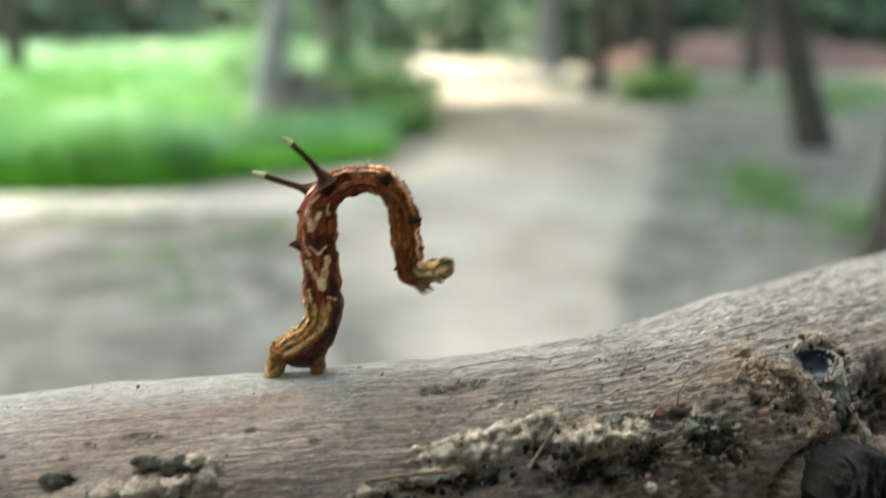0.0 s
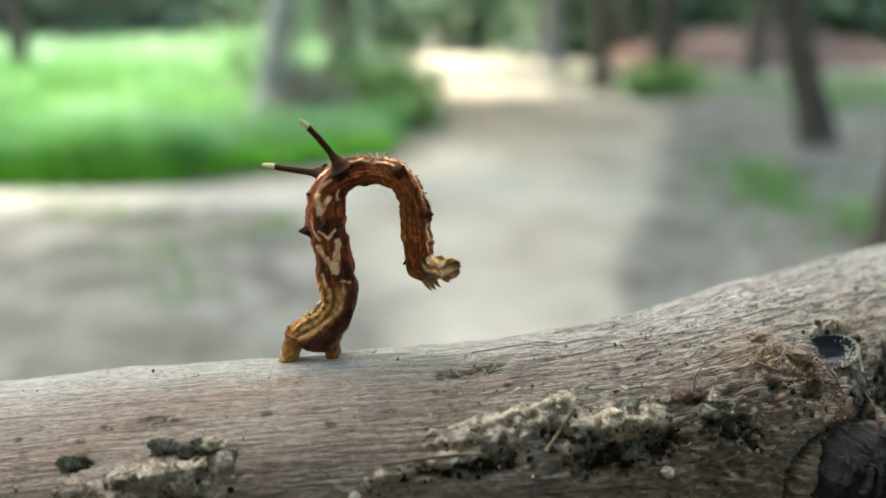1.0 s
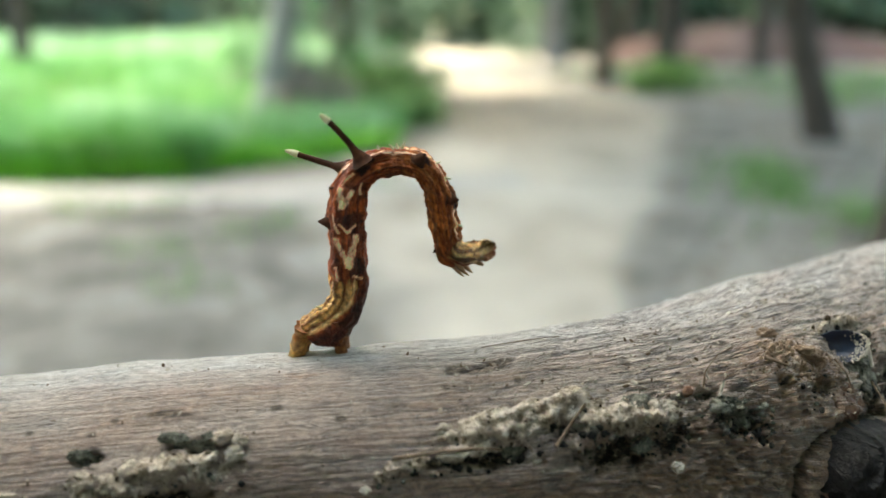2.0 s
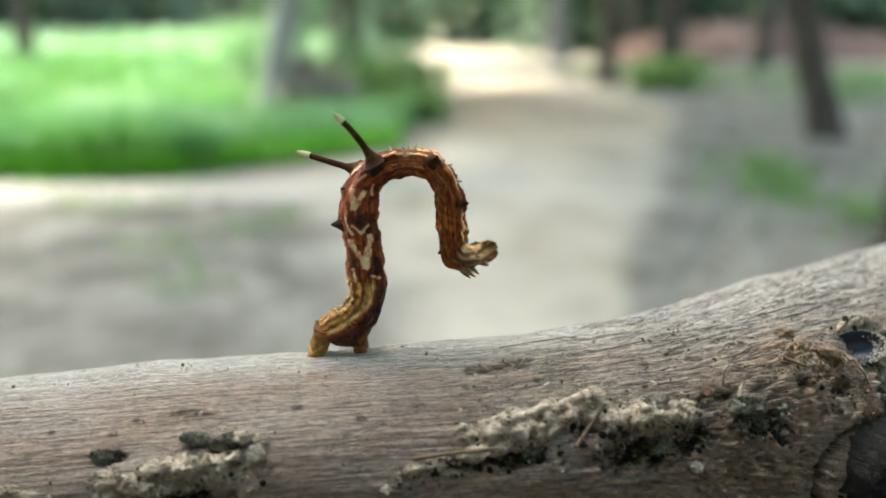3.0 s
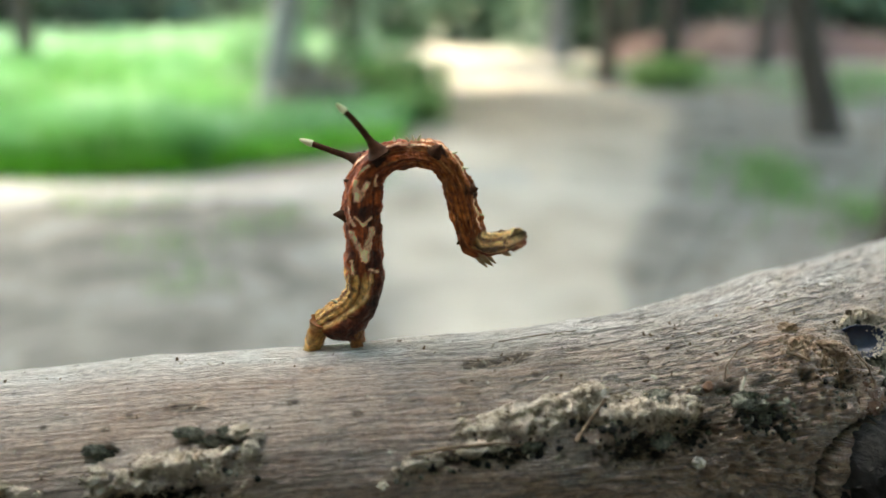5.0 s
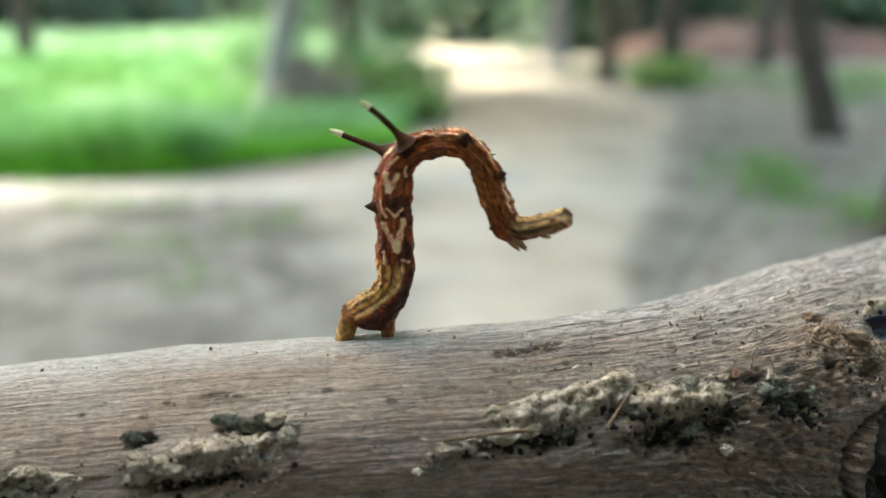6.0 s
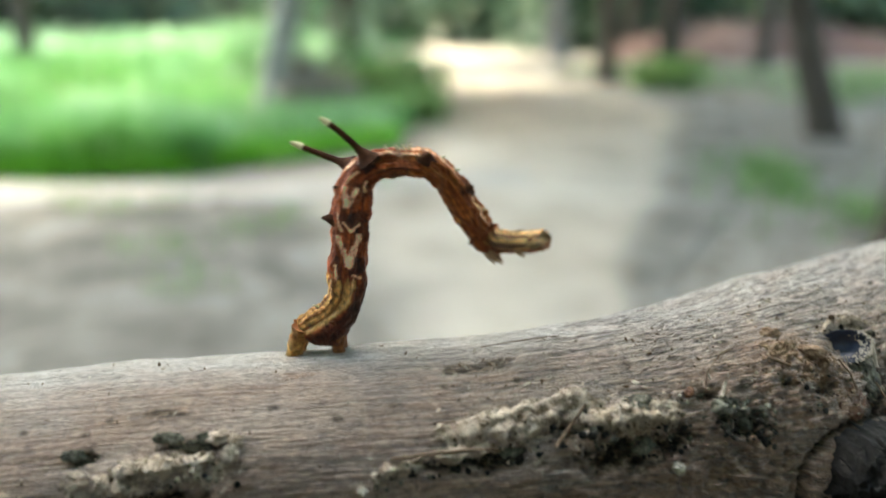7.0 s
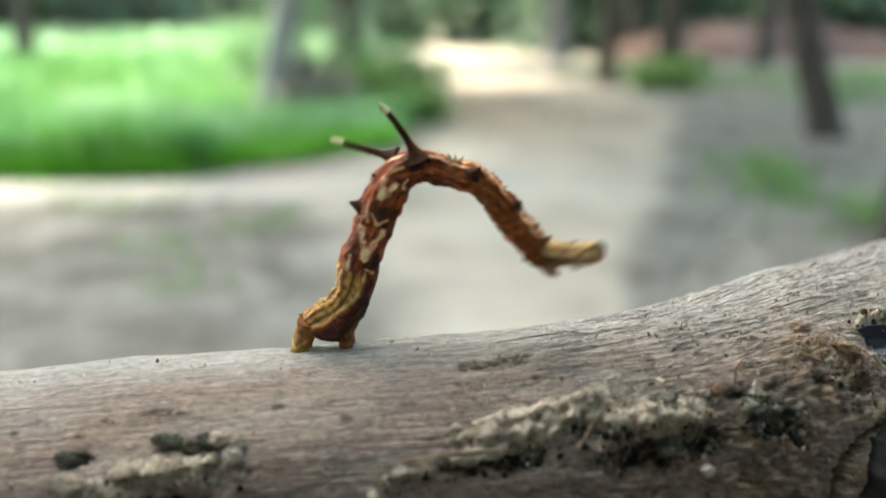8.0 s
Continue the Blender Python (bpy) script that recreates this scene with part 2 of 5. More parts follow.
    col = mix(nodes, links, mix(nodes, links, 1.0, dark, thick.outputs[0], "MULTIPLY"), col, (0.075, 0.048, 0.036))
    split = noise_tex(nodes, links, coords(nodes, links, (95, 1500, 1), "flow"), 1.0, 4, 0.58, 0.6)
    line = ramp(nodes, links, split, [(0.462, (0, 0, 0)), (0.497, (1, 1, 1)), (0.532, (0, 0, 0))])
    where = ramp(nodes, links, noise_tex(nodes, links, coords(nodes, links, (160, 500, 1), "flow"), 1.0, 3), [(0.32, (0, 0, 0)), (0.42, (1, 1, 1))])
    gap = mix(nodes, links, 1.0, mix(nodes, links, 1.0, line, where, "MULTIPLY"), thick.outputs[0], "MULTIPLY")
    col = mix(nodes, links, gap, col, (0.06, 0.04, 0.03))
    spots = ramp(nodes, links, speck, [(0.68, (0, 0, 0)), (0.76, (1, 1, 1))])
    col = mix(nodes, links, spots, col, (0.62, 0.57, 0.50))
    pits = ramp(nodes, links, noise_tex(nodes, links, coords(nodes, links, (520, 900, 1), "flow"), 1.0, 5, 0.75, 0.8), [(0.33, (0.8, 0.8, 0.8)), (0.40, (0, 0, 0))])
    col = mix(nodes, links, pits, col, (0.10, 0.066, 0.05))
    stain = nodes.new("ShaderNodeAttribute")
    stain.attribute_name = "stain"
    black = ramp(nodes, links, speck, [(0.41, (0.006, 0.005, 0.004)), (0.50, (0.062, 0.046, 0.033)), (0.63, (0.42, 0.34, 0.26))])
    decay_shade = nodes.new("ShaderNodeAttribute")
    decay_shade.attribute_name = "decay_shade"
    rotten = ramp(nodes, links, fibre, [(0.34, (0.028, 0.015, 0.010)), (0.50, (0.36, 0.215, 0.135)), (0.70, (0.70, 0.50, 0.34))])
    col = mix(nodes, links, decay_shade.outputs["Fac"], col, rotten)
    col = mix(nodes, links, stain.outputs["Fac"], col, black)
    nap = nodes.new("ShaderNodeMapRange")  # clean wood has a nap of loose fibres, stained wood has none
    links.new(stain.outputs["Fac"], nap.inputs["Value"])
    nap.inputs["To Min"].default_value, nap.inputs["To Max"].default_value = 0.3, 0.0
    links.new(nap.outputs[0], b.inputs["Sheen Weight"])
    gloss = nodes.new("ShaderNodeMapRange")
    links.new(stain.outputs["Fac"], gloss.inputs["Value"])
    gloss.inputs["To Min"].default_value, gloss.inputs["To Max"].default_value = 0.95, 0.15
    links.new(gloss.outputs[0], b.inputs["Specular IOR Level"])
    links.new(col, b.inputs["Base Color"])
    height = nodes.new("ShaderNodeMath")
    height.operation = "MULTIPLY_ADD"
    links.new(check, height.inputs[0])
    height.inputs[1].default_value = 1.4
    links.new(fibre, height.inputs[2])
    deep = nodes.new("ShaderNodeMath")
    deep.operation = "SUBTRACT"
    links.new(height.outputs[0], deep.inputs[0])
    links.new(gap, deep.inputs[1])
    bump(nodes, links, deep.outputs[0], b, 0.0005)
    return m


def larva_skin():
    """Bark-like skin: its markings come with the mesh, the streaks and warts from noise along the body."""
    m, nodes, links, b = shader("larva_skin", 0.48, 0.28)
    tint = nodes.new("ShaderNodeAttribute")
    tint.attribute_name = "tint"
    streak = noise_tex(nodes, links, coords(nodes, links, (380, 1500, 1), "flow"), 1.0, 4, 0.65, 0.8)
    wart = noise_tex(nodes, links, coords(nodes, links, (1500, 1700, 1), "flow"), 1.0, 4, 0.65)
    light = ramp(nodes, links, streak, [(0.30, (0.52, 0.46, 0.43)), (0.5, (0.97, 0.97, 0.97)), (0.70, (1.4, 1.33, 1.25))])
    col = mix(nodes, links, 1.0, tint.outputs["Color"], light, "MULTIPLY")
    fleck = ramp(nodes, links, wart, [(0.36, (0.45, 0.42, 0.4)), (0.52, (1, 1, 1)), (0.72, (1.35, 1.25, 1.1))])
    col = mix(nodes, links, 1.0, col, fleck, "MULTIPLY")
    links.new(col, b.inputs["Base Color"])
    b.inputs["Subsurface Weight"].default_value = 0.15
    b.inputs["Subsurface Radius"].default_value = (1.0, 0.35, 0.15)
    b.inputs["Subsurface Scale"].default_value = 0.0004
    height = nodes.new("ShaderNodeMath")
    height.operation = "ADD"
    links.new(streak, height.inputs[0])
    links.new(wart, height.inputs[1])
    bump(nodes, links, height.outputs[0], b, 0.0004)
    return m


def sandy_path():
    """Trodden sand: pale grey dust, warm tan clay in places, fading into soil where nobody walks and round the far sun
    patch.
    """
    m, nodes, links, b = shader("sandy_path", 0.95, 0.15)
    vec = coords(nodes, links, (1.4, 1.4, 1.4))
    big = noise_tex(nodes, links, vec, 1.0, 6, 0.65, 0.4)
    pale = ramp(nodes, links, big, [(0.30, (0.36, 0.325, 0.265)), (0.5, (0.62, 0.565, 0.475)), (0.70, (0.76, 0.705, 0.61))])
    tan = ramp(nodes, links, big, [(0.28, (0.33, 0.265, 0.19)), (0.5, (0.485, 0.40, 0.30)), (0.72, (0.58, 0.50, 0.39))])
    soil = ramp(nodes, links, big, [(0.34, (0.13, 0.12, 0.098)), (0.5, (0.245, 0.225, 0.194)), (0.66, (0.38, 0.355, 0.315))])
    clay = nodes.new("ShaderNodeAttribute")
    clay.attribute_name = "clay"
    trod_lit = nodes.new("ShaderNodeAttribute")
    trod_lit.attribute_name = "trod_lit"
    sand = mix(nodes, links, clay.outputs["Fac"], pale, tan)
    links.new(mix(nodes, links, trod_lit.outputs["Fac"], soil, sand), b.inputs["Base Color"])
    bump(nodes, links, noise_tex(nodes, links, vec, 9.0, 5, 0.7), b, 0.01)
    return m


SAND = sandy_path()
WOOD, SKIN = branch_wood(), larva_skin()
HORN = mottled("dark_horn", [(0.2, (0.022, 0.009, 0.005)), (0.5, (0.055, 0.02, 0.010)), (0.85, (0.15, 0.06, 0.026))], 0.0009, 0.75, 0.12, 0.00006)
HORN_TIP = mottled("pale_horn_tip", [(0.2, (0.45, 0.40, 0.16)), (0.5, (0.66, 0.62, 0.36)), (0.85, (0.80, 0.78, 0.62))], 0.0006, 0.5, 0.4, 0.00002)
CLAW = mottled("leg_skin", [(0.2, (0.16, 0.075, 0.03)), (0.5, (0.33, 0.18, 0.08)), (0.85, (0.5, 0.36, 0.22))], 0.0008, 0.45, 0.4, 0.00004)


# ---- mesh helpers ----
def mesh_of(name, verts, faces, material, smooth=True):
    me = bpy.data.meshes.new(name)
    me.from_pydata([tuple(v) for v in verts], [], [tuple(int(i) for i in f) for f in faces])
    me.materials.append(material)
    if smooth:
        me.polygons.foreach_set("use_smooth", [True] * len(me.polygons))
    me.update()
    return me


def part(name, me, parent, label="", at=None):
    ob = new(name, me)
    ob.parent = parent
    if at is not None:
        ob.matrix_basis = at
    return tagged(ob, label)


def grid_faces(rows, cols, closed):
    """Quads of a grid of rows x cols points; closed: the columns run round."""
    out = []
    for i in range(rows - 1):
        for j in range(cols if closed else cols - 1):
            k = (j + 1) % cols
            out.append((i * cols + j, i * cols + k, (i + 1) * cols + k, (i + 1) * cols + j))
    return out


def tube(points, radii, sides=12, rough=0.0, seed=0.0):
    """A closed tube along points, with uneven skin."""
    points = [Vector(p) for p in points]
    verts, n = [], len(points)
    ref = Vector((0, 0, 1)) if abs((points[-1] - points[0]).normalized().z) < 0.8 else Vector((1, 0, 0))
    for i, p in enumerate(points):
        d = (points[min(i + 1, n - 1)] - points[max(i - 1, 0)]).normalized()
        u = d.cross(ref).normalized()
        v = d.cross(u)
        for j in range(sides):
            a = 2 * math.pi * j / sides
            way = u * math.cos(a) + v * math.sin(a)
            k = 1 + rough * noise.noise(Vector((i * 0.7 + seed, math.cos(a) * 1.5, math.sin(a) * 1.5)))
            verts.append(p + way * radii[i] * k)
    faces = grid_faces(n, sides, True)
    faces.append(tuple(range(sides)))
    faces.append(tuple((n - 1) * sides + j for j in reversed(range(sides))))
    return verts, faces


def joined(pieces):
    verts, faces = [], []
    for v, f in pieces:
        k = len(verts)
        verts += list(v)
        faces += [tuple(i + k for i in q) for q in f]
    return verts, faces


def grain(at, size, rng, squash=(1, 1, 1)):
    """An irregular crumb."""
    bm = bmesh.new()
    bmesh.ops.create_icosphere(bm, subdivisions=1, radius=1)
    turn = Euler((rng.uniform(0, 6), rng.uniform(0, 6), rng.uniform(0, 6))).to_matrix()
    out = []
    for v in bm.verts:
        k = size * rng.uniform(0.65, 1.2)
        out.append(Vector(at) + turn @ Vector((v.co.x * squash[0], v.co.y * squash[1], v.co.z * squash[2])) * k)
    faces = [tuple(v.index for v in f.verts) for f in bm.faces]
    bm.free()
    return out, faces


def leaf_quads(centres, size, rng, droop=0.3):
    """Many bent leaves, each of two triangles folded at the middle rib."""
    n = len(centres)
    a = rng.uniform(0, 2 * np.pi, n)
    tilt = rng.uniform(-1.0, 1.0, n)
    along = np.stack([np.cos(a) * np.cos(tilt), np.sin(a) * np.cos(tilt), np.sin(tilt) - droop], 1)
    side = np.stack([-np.sin(a), np.cos(a), rng.uniform(-0.6, 0.6, n)], 1)
    k = (size * rng.uniform(0.6, 1.4, n))[:, None]
    c = np.asarray(centres)
    v = np.stack([c - along * k * 0.5, c + side * k * 0.32, c + along * k * 0.5, c - side * k * 0.32], 1).reshape(-1, 3)
    i = np.arange(n)[:, None] * 4
    f = np.concatenate([i + [0, 1, 2], i + [0, 2, 3]], 1).reshape(-1, 3)
    return v.tolist(), f.tolist()


def key_curve(x, keys):
    """Smooth value at x through (x, value) keys."""
    xs, ys = [k[0] for k in keys], [k[1] for k in keys]
    if x <= xs[0]:
        return ys[0]
    for i in range(len(xs) - 1):
        if x <= xs[i + 1]:
            m = []
            for j in (i, i + 1):
                lo, hi = max(j - 1, 0), min(j + 1, len(xs) - 1)
                m.append((ys[hi] - ys[lo]) / (xs[hi] - xs[lo]))
            h = xs[i + 1] - xs[i]
            u = (x - xs[i]) / h
            return ((2 * u**3 - 3 * u**2 + 1) * ys[i] + (u**3 - 2 * u**2 + u) * h * m[0]
                    + (3 * u**2 - 2 * u**3) * ys[i + 1] + (u**3 - u**2) * h * m[1])
    return ys[-1]


# ---- ground ----
def height(x, y):
    """The lie of the land."""
    far = min(1.0, max(0.0, (math.hypot(x, y) - 1.5) / 6))
    h = 0.05 * far * noise.noise(Vector((x * 0.35, y * 0.35, 0.3))) + 0.012 * noise.noise(Vector((x * 2.1, y * 2.1, 4)))
    bank = max(0.0, min(1.0, (-1.0 - x) / 2.5)) * max(0.0, min(1.0, (y - 5.2) / 2.0))
    return h + 0.10 * bank


def ground():
    verts, faces, sectors = [(0.0, 0.0, height(0, 0))], [], 96
    radii = [0.35 * 1.105**i for i in range(74)]
    for r in radii:
        for j in range(sectors):
            a = 2 * math.pi * j / sectors
            x, y = r * math.cos(a), r * math.sin(a)
            verts.append((x, y, height(x, y) if r < 60 else 0.0))
    faces = [(0, 1 + j, 1 + (j + 1) % sectors) for j in range(sectors)]
    for i in range(len(radii) - 1):
        for j in range(sectors):
            k = (j + 1) % sectors
            faces.append((1 + i * sectors + j, 1 + (i + 1) * sectors + j, 1 + (i + 1) * sectors + k, 1 + i * sectors + k))
    tagged(new("ground", mesh_of("ground", verts, faces, SOIL)), "dry grey forest soil with faint dust", "ground", kind="structure")


# the path's middle and half width along its way
WAY = [(-2.0, 0.1, 0.3), (0.5, 0.25, 0.22), (2.0, 0.27, 0.24), (2.63, 0.30, 0.34), (3.25, 0.32, 0.54), (4.35, 0.44, 0.80), (6.1, 0.86, 0.92), (8.1, 1.22, 1.18),
       (10.9, 1.20, 1.25), (14.0, 0.8, 1.4), (18.0, 0.5, 1.5), (24.0, 0.35, 1.75), (31.0, -0.9, 1.9), (42.0, -8.0, 2.0)]


def way_at(y):
    return key_curve(y, [(a, b) for a, b, c in WAY]), key_curve(y, [(a, c) for a, b, c in WAY])


def path():
    """The footpath; its bare middle fades into the soil on both sides, far off in the outline of a sun patch."""
    rows, cols, verts, clay, trod_lit = 190, 45, [], [], []
    for i in range(rows):
        y = -2 + 44 * (i / (rows - 1)) ** 1.6
        mid, half = way_at(y)
        for j in range(cols):
            u = -2.3 + 4.0 * j / (cols - 1)
            x = mid + half * u
            edge = 0.35 * noise.noise(Vector((x * 1.6, y * 1.1, 7))) + 0.25 * noise.noise(Vector((x * 4.5, y * 3.2, 2)))
            soft = (1.05 + u) / 1.1 + 0.75 if u < 0 else (1.0 - u) / 0.30 + 0.5
            # Far stretch: the sunlit patch's soft outline is put into this mask.
            if y > 10.5:
                soft = (1.0 - abs(u + 0.15)) / 1.1
            trod_lit.append(min(1.0, max(0.0, soft + edge * (1.6 if u < 0 else 1.2))))
            clay.append(min(1.0, max(0.0, max(0.45, 1.05 * math.exp(-((y - 8.4) / 3.3) ** 2)) + 0.5 * noise.noise(Vector((x * 0.9, y * 0.6, 12))))))
            verts.append((x, y, height(x, y) + 0.014 - 0.035 * (j in (0, cols - 1))))
    side = []
    for i in range(70):
        x = -5.0 + 5.6 * i / 69
        for j in range(7):
            u = 2 * j / 6 - 1
            y = 4.12 + 0.10 * noise.noise(Vector((x * 0.8, 0, 3))) + u * (0.30 + 0.12 * noise.noise(Vector((x * 1.6, u > 0, 6)))) + max(0.0, x + 1.0) * 0.25
            side.append((x, y, height(x, y) + 0.019 - 0.042 * (j in (0, 6)) - 0.03 * (i in (0, 69))))
    tagged(new("side_path", mesh_of("side_path", side, grid_faces(70, 7, False), DUST)), "narrow pale trodden track before the meadow", "path", kind="structure")
    me = mesh_of("path", verts, grid_faces(rows, cols, False), SAND)
    me.attributes.new("clay", "FLOAT", "POINT").data.foreach_set("value", clay)
    me.attributes.new("trod_lit", "FLOAT", "POINT").data.foreach_set("value", trod_lit)
    tagged(new("path", me), "pale trodden sandy footpath winding between trees", "path", kind="structure")


def forest_floor():
    """Leaf-strewn earth on one side of the path, and dark unseen earth round the branch that cuts bounce light."""
    rows, cols, verts = 90, 26, []
    for i in range(rows):
        y = -1.2 + 29 * (i / (rows - 1)) ** 1.5
        mid, half = way_at(y)
        for j in range(cols):
            u = j / (cols - 1)
            edge = 0.25 * noise.noise(Vector((y * 0.9, 2, 7))) + 0.12 * noise.noise(Vector((y * 3.0, 5, 2)))
            x = mid + half + 0.05 + edge * (1 - u) + 9 * u**1.4
            verts.append((x, y, height(x, y) + 0.006 - 0.02 * (j == 0)))
    tagged(new("forest_floor", mesh_of("forest_floor", verts, grid_faces(rows, cols, False), FLOOR)), "grey-brown earth with rotted leaves", "forest floor", kind="structure")
    # Out of view; added dark so that little light bounces up to the branch.
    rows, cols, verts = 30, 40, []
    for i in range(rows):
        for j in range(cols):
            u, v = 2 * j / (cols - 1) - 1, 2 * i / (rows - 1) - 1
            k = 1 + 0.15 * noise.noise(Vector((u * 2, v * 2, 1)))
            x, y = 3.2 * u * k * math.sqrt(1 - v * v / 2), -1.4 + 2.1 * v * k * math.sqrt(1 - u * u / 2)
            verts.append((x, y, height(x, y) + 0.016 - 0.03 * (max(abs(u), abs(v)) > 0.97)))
    tagged(new("forest_floor", mesh_of("forest_floor", verts, grid_faces(rows, cols, False), FLOOR_DARK)), "dark unseen earth added to cut bounce light under the branch", "forest floor", kind="structure")


def shady_earth():
    """Brown leaf-strewn earth under the trees by the meadow; their shade is put into its colour."""
    rows, cols, verts = 40, 30, []
    for i in range(rows):
        y = 6.3 + 9 * i / (rows - 1)
        lo = -2.3 - 0.06 * (y - 6.3) + 0.3 * noise.noise(Vector((y * 1.1, 3, 1)))
        hi = way_at(y)[0] - way_at(y)[1] - 0.05 + 0.25 * noise.noise(Vector((y * 0.9, 8, 1)))
        hi = max(lo + 0.4, min(hi, -0.6 + 0.35 * (y - 6.3) + 0.3 * noise.noise(Vector((y * 1.7, 5, 1)))))
        for j in range(cols):
            x = lo + (hi - lo) * j / (cols - 1)
            verts.append((x, y, height(x, y) + 0.010 - 0.03 * (j in (0, cols - 1) or i in (0, rows - 1))))
    tagged(new("forest_floor", mesh_of("forest_floor", verts, grid_faces(rows, cols, False), FLOOR_BROWN)), "brown leaf-strewn earth under trees, their shade put into its colour", "forest floor", kind="structure")


def red_bank():
    rows, cols, verts = 24, 40, []
    for i in range(rows):
        for j in range(cols):
            u, v = j / (cols - 1) * 2 - 1, i / (rows - 1) * 2 - 1
            x, y = 9.0 + 4.6 * u + 0.5 * v, 22.5 + 3.0 * v
            k = max(0.0, 1 - u * u) * max(0.0, 1 - v * v)
            verts.append((x, y, 0.03 + height(x, y) + 0.95 * k**0.7 * (1 + 0.4 * noise.noise(Vector((x, y, 2)))) - 0.05 * (k == 0)))
    tagged(new("earth_bank", mesh_of("earth_bank", verts, grid_faces(rows, cols, False), RED_SOIL)), "low bank of bare reddish earth among trees", "earth bank", kind="structure")


def in_path(x, y, margin=0.0):
    mid, half = way_at(y)
    return abs(x - mid) < half + margin


def blades(name, label, spots, tall, wide, material, rng, lean=0.5, category="grass"):
    """Bent grass blades, each of three quads narrowing to a tip."""
    n = len(spots)
    a = rng.uniform(0, 2 * np.pi, n)
    h = tall * rng.uniform(0.55, 1.3, n)
    bend = lean * rng.uniform(0.3, 1.2, n) * h
    w = wide * rng.uniform(0.6, 1.3, n)
    base = np.array(spots)
    away = np.stack([np.cos(a), np.sin(a), np.zeros(n)], 1)
    side = np.stack([-np.sin(a), np.cos(a), np.zeros(n)], 1)
    rise = np.array([0, 0, 1.0])
    rings = []
    for k, u in ((1.0, 0.0), (0.9, 0.4), (0.6, 0.75)):
        c = base + away * (bend * u * u)[:, None] + rise * (h * u)[:, None]
        rings += [c - side * (w * k / 2)[:, None], c + side * (w * k / 2)[:, None]]
    rings.append(base + away * bend[:, None] + rise * (h * 0.97)[:, None])
    v = np.stack(rings, 1).reshape(-1, 3)
    i = np.arange(n)[:, None] * 7
    quads = np.concatenate([i + [0, 1, 3, 2], i + [2, 3, 5, 4]], 1).reshape(-1, 4).tolist()
    tips = (i + [4, 5, 6]).tolist()
    return tagged(new(name, mesh_of(name, v.tolist(), quads + tips, material)), label, category, kind="stuff")


def vegetation():
    rng = np.random.default_rng(4)
    spots = []
    while len(spots) < 34000:
        y = 4.4 + 14 * rng.random() ** 1.5
        x = -0.2 - (1.2 + y * 0.75) * rng.random()
        front = 4.62 + 0.2 * noise.noise(Vector((x * 0.9, 0, 1))) + (1.0 if x > -1.45 else 0.0) + max(0.0, (x + 1.0)) * 0.9
        right = -0.15 - max(0.0, y - 8.0) * 0.10
        thin = noise.noise(Vector((x * 0.8, y * 0.8, 9)))
        bare = noise.noise(Vector((x * 1.1, y * 0.7, 19)))
        if y < front or x > right or in_path(x, y, 0.25) or rng.random() < 0.5 * (thin < -0.15) or (y > 5.8 and rng.random() < 0.93 * min(1.0, max(0.0, (bare + 0.02) * 6))):
            continue
        if (x > -1.95 and y > 6.2 and rng.random() < 0.8) or (math.hypot((x + 3.3) / 1.5, (y - 9.2) / 2.0) < 1 + 0.6 * thin and rng.random() < 0.8):
            continue
        spots.append((x, y, height(x, y) - 0.01))
    far = []
    while len(far) < 9000:
        y = 15.0 + 6 * rng.random()
        x = -1.9 - (1.0 + 0.62 * y) * rng.random()
        if noise.noise(Vector((x * 0.5, y * 0.5, 29))) > -0.25:
            far.append((x, y, height(x, y) - 0.01))
    blades("tall_grass", "tall grass at the meadow's back, its backlight put into pale green", far, 0.62, 0.03, MINT, rng, 0.5)
    lime = [p for p in spots if noise.noise(Vector((p[0] * 0.75, p[1] * 0.45, 37))) > 0.12]
    spots = [p for p in spots if noise.noise(Vector((p[0] * 0.75, p[1] * 0.45, 37))) <= 0.12]
    blades("lime_grass", "clumps of yellow-green grass in the meadow", lime, 0.32, 0.022, MEADOW_LIME, rng, 0.6)
    blades("meadow_grass", "lush bright green grass beside the path", spots, 0.30, 0.020, GRASS, rng, 0.6)
    spots = []
    while len(spots) < 9000:
        x = -0.35 - 4.6 * rng.random()
        y = 4.5 + 0.2 * noise.noise(Vector((x * 0.9, 0, 1))) + max(0.0, (x + 1.6)) * 0.9 + abs(rng.normal(0, 0.35))
        if not in_path(x, y, 0.1):
            spots.append((x, y, height(x, y) - 0.008))
    blades("short_grass", "short lime-green grass along the meadow's edge", spots, 0.15, 0.016, LIME, rng, 0.8)
    # middle, spread across and along the view, and how many
    patches = [(1.95, 4.45, 0.13, 0.42, 260), (1.95, 4.9, 0.22, 0.40, 130), (2.08, 3.55, 0.13, 0.22, 150), (1.75, 3.7, 0.2, 0.4, 70), (7.9, 12.6, 1.1, 0.9, 1000), (6.6, 11.8, 1.3, 1.0, 1100),
               (4.8, 9.5, 0.4, 0.3, 350), (4.3, 13.5, 0.9, 0.7, 800), (7.6, 14.5, 1.2, 1.0, 1100), (3.0, 15.5, 0.6, 0.5, 500)]
    spots = []
    for px, py, sx, sy, many in patches:
        for _ in range(many):
            y = rng.normal(py, sy)
            x = rng.normal(px + 0.26 * (y - py), sx)
            if not in_path(x, y, 0.1):
                spots.append((x, y, height(x, y) - 0.005))
    blades("weed_patch", "low green weeds growing in patches on the soil", spots, 0.09, 0.018, WEED, rng, 1.0, "weeds")
    spots = []
